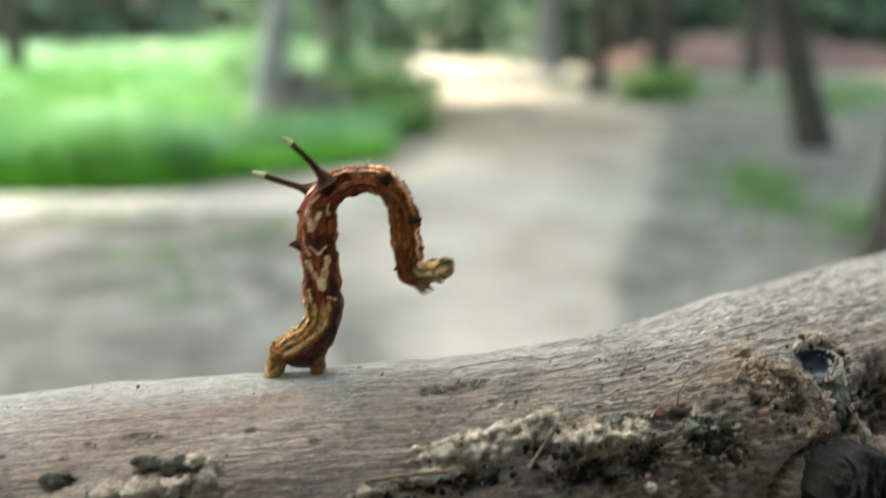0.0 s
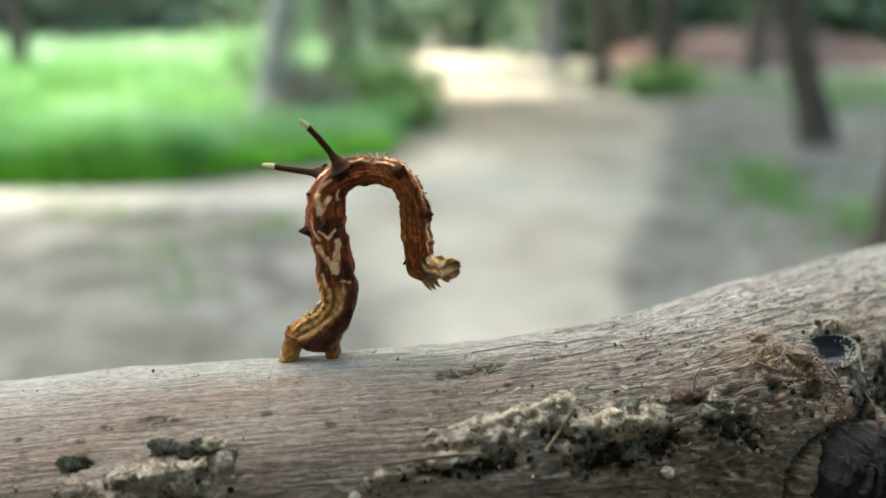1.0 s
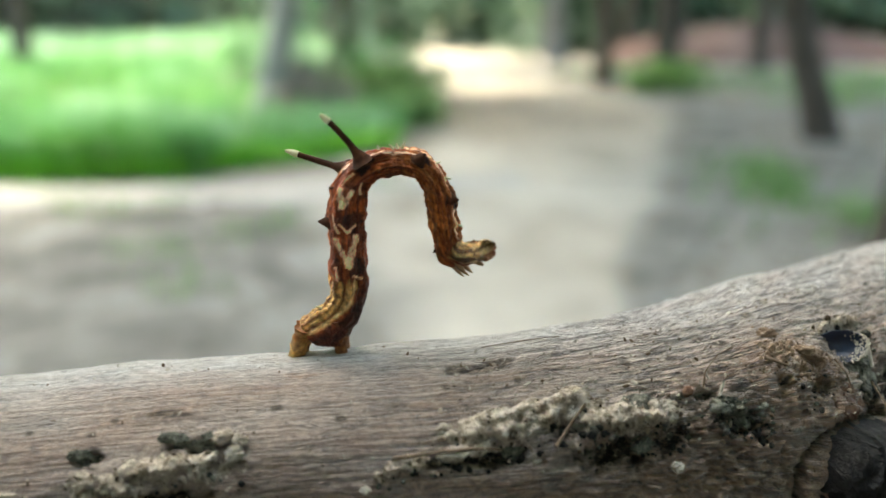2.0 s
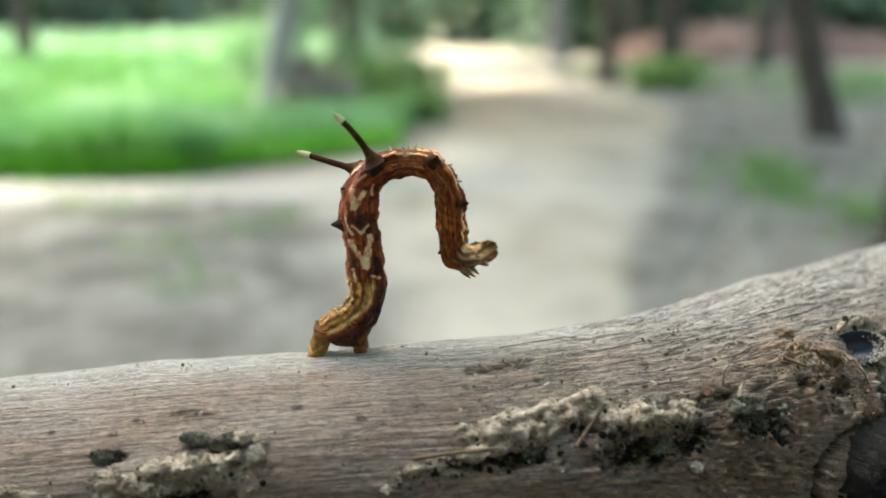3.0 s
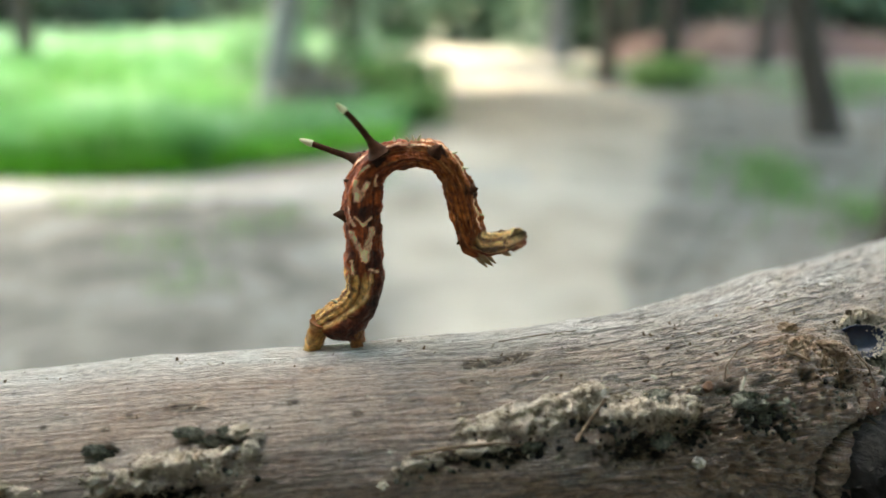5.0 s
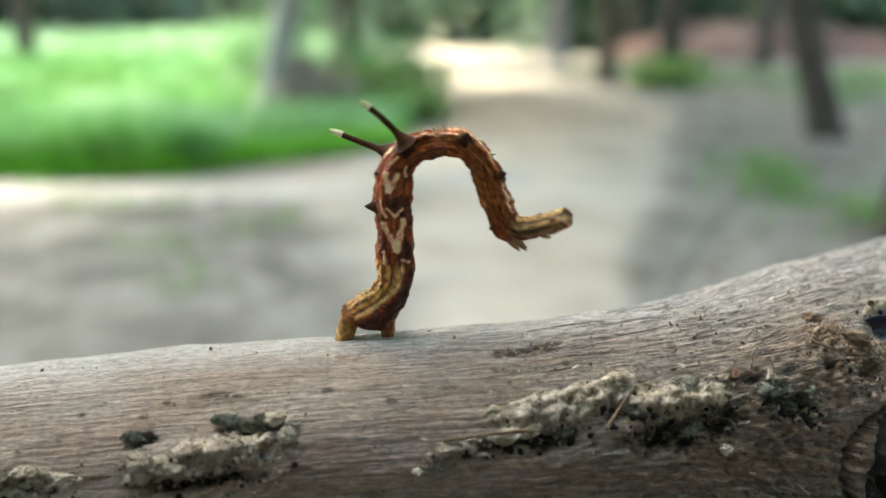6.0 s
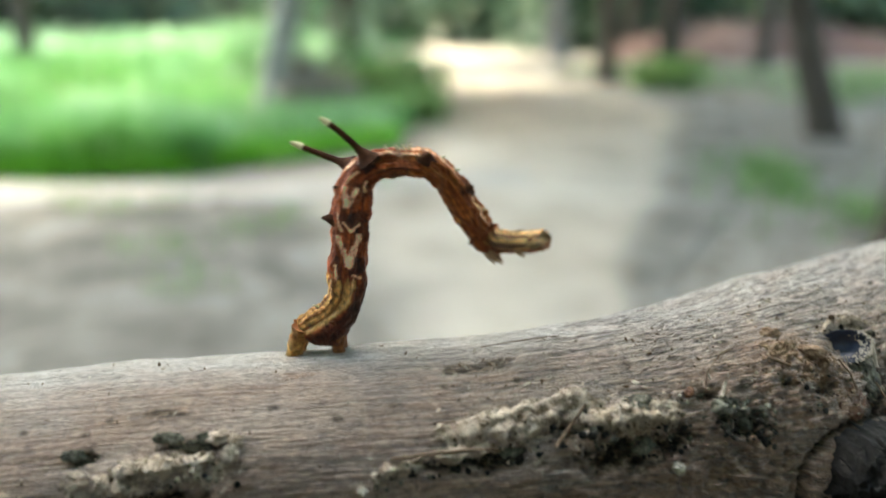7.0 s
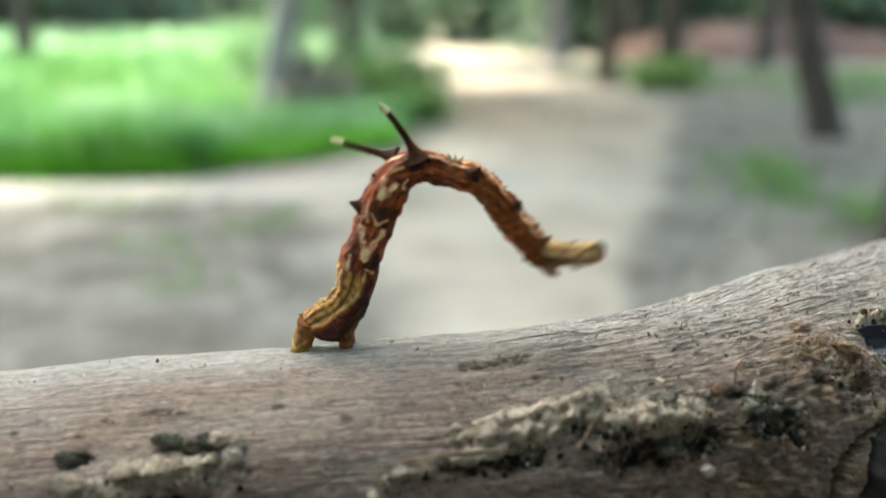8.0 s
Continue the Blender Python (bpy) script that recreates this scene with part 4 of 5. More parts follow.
    me.attributes.new("decay_shade", "FLOAT", "POINT").data.foreach_set("value", decay_shade)
    return tagged(new("fallen_branch", me), "weathered grey-brown fallen branch without bark, with knots and checks", "branch")


branch = fallen_branch()


def black_knot():
    """The charred stub of a side branch: upright plates of coal with deep clefts between them."""
    verts, rows, cols = [], 100, 150
    o, u, v, w = branch_axes(43.9, 87)
    for i in range(rows):
        s = i / (rows - 1)
        for j in range(cols):
            a = 2 * math.pi * j / cols
            rim = 1 + 0.16 * noise.noise(Vector((math.cos(a) * 2, math.sin(a) * 2, 3))) + 0.06 * noise.noise(Vector((math.cos(a) * 7, math.sin(a) * 7, 5)))
            rad = 6.7 * rim * math.sin(min(1.0, s * 1.05) * math.pi / 2) if i else 0.0
            p = Vector((math.cos(a) * rad, math.sin(a) * rad * 1.25, 0))
            up = 2.2 * (1 - s**3) - 1.6 * (s > 0.97)
            bend = p.x + 0.22 * p.y + 0.5 * noise.noise(Vector((p.x * 0.3, p.y * 0.3, 8)))
            cleft = noise.noise(Vector((bend * 0.42, p.y * 0.07, 1)))
            step = noise.noise(Vector((bend * 0.30, p.y * 0.12, 15)))
            up += 1.8 * round(step * 4) / 4 + 0.6 * step - 2.2 * max(0.0, 1 - abs(cleft) / 0.10)
            up += 0.5 * abs(noise.noise(Vector((bend * 1.3, p.y * 0.35, 9)))) + 0.22 * noise.noise(Vector((p.x * 2.6, p.y * 1.4, 4))) + 0.12 * noise.noise(Vector((p.x * 6, p.y * 3.5, 6)))
            verts.append(o + (u * p.x + v * p.y + w * up) / 1000)
    part("knot", mesh_of("knot", verts, grid_faces(rows, cols, True), CHAR), branch, "black charred knot with ridged broken face")


black_knot()


def crust(label, line, half, tall, seed, grains, dark, broken=0.0, big=0.36, clods=0, matter=CRUST):
    """A ridge of crumbly matter along a line of (x, angle) on the branch: a broken body and loose crumbs; dark: how many black crumbs hang under it."""
    rng = random.Random(seed)
    base = tagged(new("wood_crust"), label, "wood crust")
    o = on_branch(*line[len(line) // 2])
    base.matrix_basis = Matrix.Translation(o)
    rows, cols, verts = 200, 56, []
    xs = [p[0] for p in line]
    lift = {}
    def rise(x, a, mid, taper):
        wide = half * (0.55 + 0.45 * taper) * (1 + 0.45 * noise.noise(Vector((x * 0.4, seed, 1))))
        u = (a - mid) / wide
        slope = max(0.0, 1 - (u if u > 0 else -u) ** (3.0 if u > 0 else 1.6))
        lumps = 0.62 + 0.75 * noise.noise(Vector((x * 0.42, a * 0.10, seed))) + 0.4 * noise.noise(Vector((x * 1.1, a * 0.24, seed + 4)))
        lumps -= broken * max(0.0, 0.35 - 1.6 * noise.noise(Vector((x * 0.62, a * 0.13, seed + 20))))
        h = tall * taper * slope * max(0.0, lumps)
        h += slope * taper * (0.34 * noise.noise(Vector((x * 1.9, a * 0.32, seed + 7))) + 0.26 * noise.noise(Vector((x * 4.5, a * 0.8, seed + 9))) + 0.16 * noise.noise(Vector((x * 9, a * 1.8, seed + 12))))
        return h - 0.22 - 0.3 * (slope < 0.03)
    for i in range(rows):
        x = xs[0] + (xs[-1] - xs[0]) * i / (rows - 1)
        mid = key_curve(x, line)
        taper = min(1.0, 3.5 * min(i, rows - 1 - i) / rows) ** 0.7
        for j in range(cols):
            a = mid + (2 * j / (cols - 1) - 1) * half * 1.45
            verts.append(on_branch(x, a, rise(x, a, mid, taper)) - o)
    part("ridge", mesh_of("ridge", verts, grid_faces(rows, cols, False), matter), base)
    for k in range(clods):
        x = xs[0] + (xs[-1] - xs[0]) * (k + rng.random()) / clods
        a = key_curve(x, line) + rng.gauss(0, half * 0.6)
        size = 0.2 + 0.6 * rng.random() ** 2.2
        c, verts, off = on_branch(x, a, size * 0.45) - o, [], rng.uniform(0, 50)
        along, turn = rng.uniform(1.1, 1.7), Matrix.Rotation(rng.uniform(-0.6, 0.6), 3, "Y")
        for i in range(18):
            p = math.pi * i / 17
            for j in range(28):
                q = 2 * math.pi * j / 28
                d = Vector((math.cos(p), math.sin(p) * math.cos(q), math.sin(p) * math.sin(q)))
                k2 = 1 + 0.5 * noise.noise(d * 1.5 + Vector((off, 0, 0))) + 0.35 * noise.noise(d * 3.4 + Vector((0, off, 0))) + 0.16 * noise.noise(d * 8 + Vector((0, 0, off)))
                verts.append(c + turn @ Vector((d.x * along, d.y, d.z * 0.75)) * (k2 * size / 1000))
        part("clod", mesh_of("clod", verts, grid_faces(18, 28, True), matter), base)
    pale, black = [], []
    for _ in range(grains):
        x = rng.uniform(xs[0] - 0.6, xs[-1] + 0.6)
        mid = key_curve(x, line)
        a = mid + rng.gauss(half * 0.15, half * 0.75)
        taper = min(1.0, max(0.0, 3.5 * min(x - xs[0], xs[-1] - x) / (xs[-1] - xs[0]))) ** 0.7
        size = min(big, 0.05 + rng.expovariate(4.7 / big))
        pale.append(grain(on_branch(x, a, max(0.02, rise(x, a, mid, taper) + 0.4 * size)) - o, size / 1000, rng, (1.2, 1, 0.8)))
    for _ in range(int(grains * dark)):
        x = rng.uniform(xs[0] + 1, xs[-1] + 0.5)
        a = key_curve(x, line) + half * rng.uniform(0.4, 2.2)
        size = min(0.5, 0.08 + rng.expovariate(7))
        black.append(grain(on_branch(x, a, rng.uniform(0.0, 0.25)) - o, size / 1000, rng))
    v, f = joined(pale)
    tagged(part("crumb_litter", mesh_of("crumb_litter", v, f, matter, False), base), kind="stuff")
    if black:
        v, f = joined(black)
        tagged(part("mould", mesh_of("mould", v, f, MOULD, False), base, "black mould below the crust"), kind="stuff")


crust("pale crumbly ridge of rotten sapwood on the branch", [(0.5, 53), (4, 50.5), (8, 48), (11, 45), (14, 42.5), (16.6, 46)], 8.6, 2.5, 3, 260, 0.2, 0.28, 0.24, 5)
crust("short pale crumbly ridge with black mould on the branch", [(13.5, 50), (16, 51), (19, 52), (21.5, 52), (24, 53)], 7.2, 2.2, 8, 260, 0.35, 0.35, 0.28, 8)
crust("trail of loose crumbs below the pale ridge", [(-5.5, 68), (-3, 63.5), (0.5, 60), (5, 57), (8, 58)], 4.0, 1.0, 15, 200, 0.3, 0.7, 0.34, 10)
crust("low pale crust with dark mould on the branch", [(-32.5, 63), (-28.5, 61), (-24.5, 58), (-20, 56), (-16.8, 58)], 9.0, 1.5, 12, 280, 0.12, 0.7, 0.32, 18)
crust("grey lichen-like crust at the branch's thin end", [(-48, 55), (-44, 57), (-40, 60), (-36, 63)], 6.5, 1.4, 17, 120, 0.3, 0.4, 0.32, 8)
crust("dark crumbled clump in a hollow of the branch", [(26, 49), (28, 53), (30, 55), (32, 57)], 4.5, 1.0, 22, 130, 0.8, 0.6, 0.34, 4, LICHEN)
crust("crumbled brown wood round the knot hole", [(32, 36), (35, 40), (38, 42), (41.2, 44)], 8.0, 0.9, 27, 200, 0.08, 0.8, 0.34, 6, CRUMB)
crust("pale torn wood round the seed in the knot", [(39.8, 31), (42.5, 27.5), (45.5, 30), (46.5, 34)], 3.0, 1.2, 33, 110, 0.3)


def lump(name, x, a, size, material, label, category, seed, sink=0.3, turn=0.0, rough=1.0):
    """A rounded uneven lump on the branch, size (along, across, up) in millimetres."""
    o, u, v, w = branch_axes(x, a)
    c, s = math.cos(radians(turn)), math.sin(radians(turn))
    u, v = u * c + v * s, v * c - u * s
    verts, rows, cols = [], 36, 54
    for i in range(rows):
        p = math.pi * i / (rows - 1)
        for j in range(cols):
            q = 2 * math.pi * j / cols
            d = Vector((math.sin(p) * math.cos(q), math.sin(p) * math.sin(q), math.cos(p)))
            k = 1 + rough * (0.34 * noise.noise(d * 1.8 + Vector((seed, 0, 0))) + 0.22 * noise.noise(d * 4.5 + Vector((0, seed, 0))) + 0.12 * noise.noise(d * 10 + Vector((0, 0, seed))))
            verts.append((u * d.x * size[0] + v * d.y * size[1] + w * (d.z + 1 - 2 * sink) * size[2]) * k / 2000)
    ob = tagged(new(name, mesh_of(name, verts, grid_faces(rows, cols, True), material)), label, category)
    ob.matrix_basis = Matrix.Translation(o)
    return ob


def seed_shell():
    """An open oval husk, hollow towards the viewer, with pale lint caught on its rim."""
    o, u, v, w = branch_axes(42.7, 36)
    face = Vector((-0.40, -0.80, 0.42)).normalized()
    along = Vector((0.85, -0.40, 0.33))
    along = (along - face * along.dot(face)).normalized()
    across = face.cross(along)
    verts, rows, cols = [], 34, 60
    for i in range(rows):
        k = i / (rows - 1)
        for j in range(cols):
            q = 2 * math.pi * j / cols
            wob = 1 + 0.06 * noise.noise(Vector((2 * math.cos(q), 2 * math.sin(q), 4)))
            if k < 0.6:
                r, d = k / 0.6, -1.0 * (1 - (k / 0.6) ** 2.4)
            else:
                e = (k - 0.6) / 0.4
                r, d = 1 + 0.12 * math.sin(math.pi * min(1.0, e * 1.3)) - 0.25 * e, -1.5 * e + 0.12 * math.sin(math.pi * min(1.0, e * 2))
            verts.append((along * (2.6 * r * math.cos(q) * wob) + across * (1.7 * r * math.sin(q) * wob) + face * (d + 1.8)) / 1000)
    ob = tagged(new("seed_shell", mesh_of("seed_shell", verts, grid_faces(rows, cols, True), SHELL)), "blue-black hollow seed husk lodged in a knot", "seed husk")
    ob.matrix_basis = Matrix.Translation(o)
    rng = random.Random(6)
    bits = []
    for _ in range(300):
        q = rng.gauss(0.35, 0.6)
        r = rng.uniform(0.62, 1.12) if rng.random() < 0.6 else rng.uniform(0.95, 1.12)
        d = -1.0 * (1 - min(1.0, r) ** 2.4) + 1.82
        bits.append(grain((along * 2.6 * r * math.cos(q) - across * 1.7 * r * math.sin(q) + face * d) / 1000, rng.uniform(0.03, 0.11) / 1000, rng))
    v2, f2 = joined(bits)
    tagged(part("lint", mesh_of("lint", v2, f2, CHIP, False), ob, "pale lint"), kind="stuff")


seed_shell()
lump("mould_patch", -31, 49, (4.2, 2.0, 1.1), MOULD, "small black mould cushion on the branch", "mould", 5, 0.35, -8)
lump("mould_patch", -21.3, 46, (4.4, 1.5, 0.8), MOULD, "black mould cushion above pale crust", "mould", 6, 0.4, 12)
lump("mould_patch", 19.5, 47.5, (4.2, 2.0, 1.3), MOULD, "dark grey mould cushion behind the ridge", "mould", 9, 0.45, 5)
lump("mould_patch", 44.2, 45, (4.5, 6.5, 2.2), MOULD, "black mould below the seed in the knot", "mould", 11, 0.45, 0)
lump("lichen_tuft", -31.6, 46.5, (2.0, 1.2, 0.9), LICHEN, "grey-green lichen tuft on black mould", "lichen", 21, 0.3, -8)
lump("lichen_tuft", -23.0, 43.5, (2.6, 1.1, 0.7), LICHEN, "small grey-green lichen tuft above the crust", "lichen", 22, 0.35, 10)
lump("lichen_tuft", -19.6, 44.5, (1.8, 1.2, 0.8), LICHEN, "pale grey lichen tuft beside black mould", "lichen", 23, 0.35, 20)
lump("lichen_tuft", 7.6, 59.5, (2.2, 1.5, 1.0), LICHEN, "grey-green lichen tuft under the pale ridge", "lichen", 24, 0.35, 0)
lump("lichen_tuft", 28.2, 51.5, (2.8, 1.8, 1.1), LICHEN, "grey-green lichen tuft in the hollow", "lichen", 25, 0.35, 12)
lump("lichen_tuft", 45.2, 41.0, (1.8, 2.4, 1.0), LICHEN, "grey-green lichen below the seed husk", "lichen", 26, 0.3, 0)
lump("lichen_tuft", 19.8, 63.0, (2.4, 1.6, 0.8), LICHEN, "dull green lichen tuft in the black mould", "lichen", 27, 0.35, 8)
lump("resin_bead", 24.4, 45.5, (1.1, 1.0, 0.9), RESIN, "small orange bead of dried resin", "resin", 3, 0.3)
lump("resin_bead", 41.5, 55, (3.0, 3.4, 0.45), RESIN, "flat orange stain of dried resin", "resin", 4, 0.4)
lump("wood_chip", 23, 72.5, (1.2, 1.0, 0.9), CHIP, "tiny pale angular chip on the branch", "chip", 7, 0.2, 30)
lump("wood_chip", -5.6, 72.5, (0.9, 0.7, 0.8), CHIP, "tiny white chip on the branch's flank", "chip", 8, 0.2, 10)
lump("wood_chip", -17.2, 53, (1.5, 1.6, 1.2), CRUST, "tiny tan lump of crumbled wood", "chip", 10, 0.25, 10)


def twig(points, thick, label, material=TWIG):
    """A thin twig over points (x, angle, height) on the branch."""
    pts = [on_branch(*p) for p in points]
    o = pts[0].copy()
    fine = []
    for i in range(len(pts) - 1):
        fine += [pts[i].lerp(pts[i + 1], k / 4) for k in range(4)]
    fine.append(pts[-1])
    n = len(fine)
    v, f = tube([p - o for p in fine], [thick / 2000 * (1 - 0.4 * i / n) for i in range(n)], 8, 0.3, thick * 9)
    ob = tagged(new("twig", mesh_of("twig", v, f, material)), label, "twig")
    ob.matrix_basis = Matrix.Translation(o)


twig([(11.4, 60, 0.7), (12.6, 54, 1.6), (14.3, 46, 1.9)], 0.42, "short brown twig leaning on the crust")
twig([(5.2, 3, 0.04), (9, 2, 0.1), (13.2, 1.5, 0.06)], 0.13, "thin dark splinter along the top of the branch")
twig([(-3.2, 60, 0.4), (0.5, 58.5, 1.0), (4.5, 58, 0.9), (8, 60, 0.7)], 0.4, "thin dry twig under the pale ridge")
twig([(26.2, 44.5, 0.2), (26.5, 39, 1.0), (28.2, 33, 0.5), (30.3, 30, 0.15)], 0.16, "fine curled dark fibre on the branch")
twig([(27.6, 48.5, 0.2), (28.0, 44, 1.1)], 0.30, "tiny pale splinter standing on the branch", CHIP)
twig([(27.0, 41.5, 0.2), (26.5, 38.5, 0.7)], 0.26, "tiny white splinter on the branch", CHIP)
twig([(45.0, 50, 1.6), (45.6, 57, 1.7), (45.4, 64, 1.2)], 0.22, "thin dry fibre hanging in the knot")
twig([(44.2, 34, 1.0), (44.9, 40, 1.8), (45.2, 46, 1.6)], 0.5, "pale splinter beside the seed", CHIP)
twig([(40.6, 42, 0.6), (41.2, 47, 1.2), (41.9, 52, 0.8)], 0.2, "thin curled fibre below the seed")
twig([(32.5, 38.5, 0.5), (34.5, 43, 0.9)], 0.4, "short dark splinter in the crumbled wood")


def specks():
    rng = random.Random(77)
    pale, dark = [], []
    for _ in range(520):
        x, a = rng.uniform(-50, 56), rng.uniform(-8, 80)
        size = abs(rng.gauss(0.0, 0.06)) + 0.04
        (pale if rng.random() < 0.7 else dark).append(grain(on_branch(x, a, 0.02), size / 1000, rng, (2.2, 1, 0.6)))
    for _ in range(620):  # the thick end is more chipped
        x, a = rng.uniform(2, 50), rng.uniform(9, 66)
        size = abs(rng.gauss(0.0, 0.07)) + 0.05
        (pale if rng.random() < 0.68 else dark).append(grain(on_branch(x, a, 0.02), size / 1000, rng, (2.0, 1, 0.6)))
    for pick, mat_, label in ((pale, CHIP, "pale specks of dust and wood on the branch"), (dark, TWIG, "dark specks of dirt on the branch")):
        v, f = joined(pick)
        tagged(new("dirt", mesh_of("dirt", v, f, mat_, False)), label, "specks", kind="stuff")


specks()

# ---- the caterpillar ----
RINGS, LENGTH = 26, 38.37
CURL = radians(54)  # how far the head turns to the viewer at rest
HEADING = [(0, 27), (2.2, 32), (3.7, 39), (5.2, 54), (6.6, 80), (8.1, 95.5), (11, 92.6), (14, 92), (15.5, 88), (17, 76), (18.45, 49), (19.9, 27), (21.4, 14),
           (22.9, -1), (24.35, -23), (25.8, -48), (27.3, -70), (28.8, -85), (30.25, -86), (31.7, -83), (33.0, -76), (34.0, -48), (34.8, 0), (35.6, 30), (37.0, 38), (38.4, 42)]
GIRTH = [(0, 1.3), (1.5, 1.4), (4.4, 1.5), (7.4, 1.85), (8.9, 1.92), (10.5, 1.8), (12, 1.75), (15, 1.83), (17.7, 1.62), (20.7, 1.36), (24.5, 1.32), (28, 1.41), (31, 1.42),
         (33.2, 1.36), (34.4, 1.2), (35.4, 1.06), (36.6, 0.98), (37.4, 0.97), (38.0, 0.95), (38.4, 0.86)]
BENDS = [(4.4, 10.75), (13.2, 17.0), (17.0, 20.6), (21.6, 25.4), (26.0, 30.2), (33.0, 35.4)]
FOOT = Vector((-0.0108, 0.0722, 0.8682))


def ease(s, lo, hi):
    u = min(1.0, max(0.0, (s - lo) / (hi - lo)))
    return u * u * (3 - 2 * u)


def axes(heading, curl):
    """The body's axes: forwards, towards the back (dorsal), towards the viewer at rest."""
    t = Vector((math.cos(curl) * math.cos(heading), -math.sin(curl), math.cos(curl) * math.sin(heading)))
    n = Vector((-math.sin(heading), 0, math.cos(heading)))
    return Matrix((t, n, t.cross(n))).transposed()


def heading_at(s):
    return radians(float(np.interp(s, [h[0] for h in HEADING], [h[1] for h in HEADING])))


STEP = 0.05
SPINE = [Vector((-12.81, 72.2, 870.81))]
for _i in range(int(LENGTH / STEP) + 1):
    _s = (_i + 0.5) * STEP
    _c = CURL * ease(_s, *BENDS[5])
    SPINE.append(SPINE[-1] + axes(heading_at(_s), _c).col[0] * STEP / math.cos(_c))


def spine(s):
    u = min(max(s / STEP, 0.0), len(SPINE) - 1.001)
    return SPINE[int(u)].lerp(SPINE[int(u) + 1], u - int(u))


def rest_axes(s):
    around = [heading_at(s + d) for d in (-0.7, -0.35, 0, 0.35, 0.7)]
    return axes(sum(around) / 5, CURL * ease(s, *BENDS[5]))


RING_LEN = LENGTH / RINGS
REST = [(spine(i * RING_LEN), axes(heading_at((i + 0.5) * RING_LEN), CURL * ease((i + 0.5) * RING_LEN, *BENDS[5]))) for i in range(RINGS)]


def girth(s, a):
    """The skin's distance from the spine at the angle a (degrees from the back towards the viewer)."""
    r = key_curve(s, GIRTH)
    ca, sa = math.cos(radians(a)), math.sin(radians(a))
    p = Vector((s * 0.5, 1.6 * ca, 1.6 * sa))
    r *= 1 + 0.15 * noise.noise(p) + 0.09 * noise.noise(p * 2.4)
    r *= 1 + 0.06 * (1 - 2 * abs(math.sin(radians(a) * 3.5 + 0.6 * noise.noise(Vector((s * 0.4, 2, 1))))))
    q = Vector((s * 0.9, 4.5 * ca, 4.5 * sa))
    r += 0.12 * (abs(noise.noise(q)) - 0.25) + 0.075 * noise.noise(Vector((s * 0.7, 9 * ca, 9 * sa)))
    w = Vector((s * 2.6, 4.0 * ca, 4.0 * sa))
    r += 0.12 * noise.noise(w) + 0.075 * noise.noise(w * 2.2)
    r += 0.05 * math.cos(2 * math.pi * s / 2.4)
    scaly = max(0.0, ca) * ease(s, 17, 20) * (1 - ease(s, 33, 35))
    r += 0.16 * scaly * max(0.0, noise.noise(Vector((s * 3.4, 3.2 * ca, 3.2 * sa)))) - 0.10 * max(0.0, noise.noise(Vector((s * 1.3, 2.2 * ca, 2.2 * sa + 5))))
    spread = lambda ps, pa, ss, sa_: math.exp(-((s - ps) / ss) ** 2 - ((abs(a) - pa) / sa_) ** 2)
    r += 0.38 * spread(19.7, 45, 1.0, 26) + 0.26 * spread(24.6, 30, 0.7, 22) + 0.2 * spread(29.3, 15, 0.7, 22) + 0.25 * spread(14.0, 10, 0.8, 25)
    r += 1.65 * math.exp(-((s - 2.8) / 2.3) ** 2) * max(0.0, -ca) ** 1.1
    fore = ease(s, 18.5, 20.5) * (1 - ease(s, 32.5, 34.5))
    r += 0.06 * fore * max(0.0, -ca) - 0.06 * max(0.0, ca) * ease(s, 24.5, 26) * (1 - ease(s, 32.5, 34.5))
    r += 0.55 * math.exp(-((s - 34.1) / 0.9) ** 2) * max(0.0, -ca)
    if s < 0.9:
        r *= math.sqrt(max(0.02, 1 - ((0.9 - s) / 0.9) ** 2))
    return r


def blend(a, b, k):
    k = min(1.0, max(0.0, k))
    return tuple(x + (y - x) * k for x, y in zip(a, b))


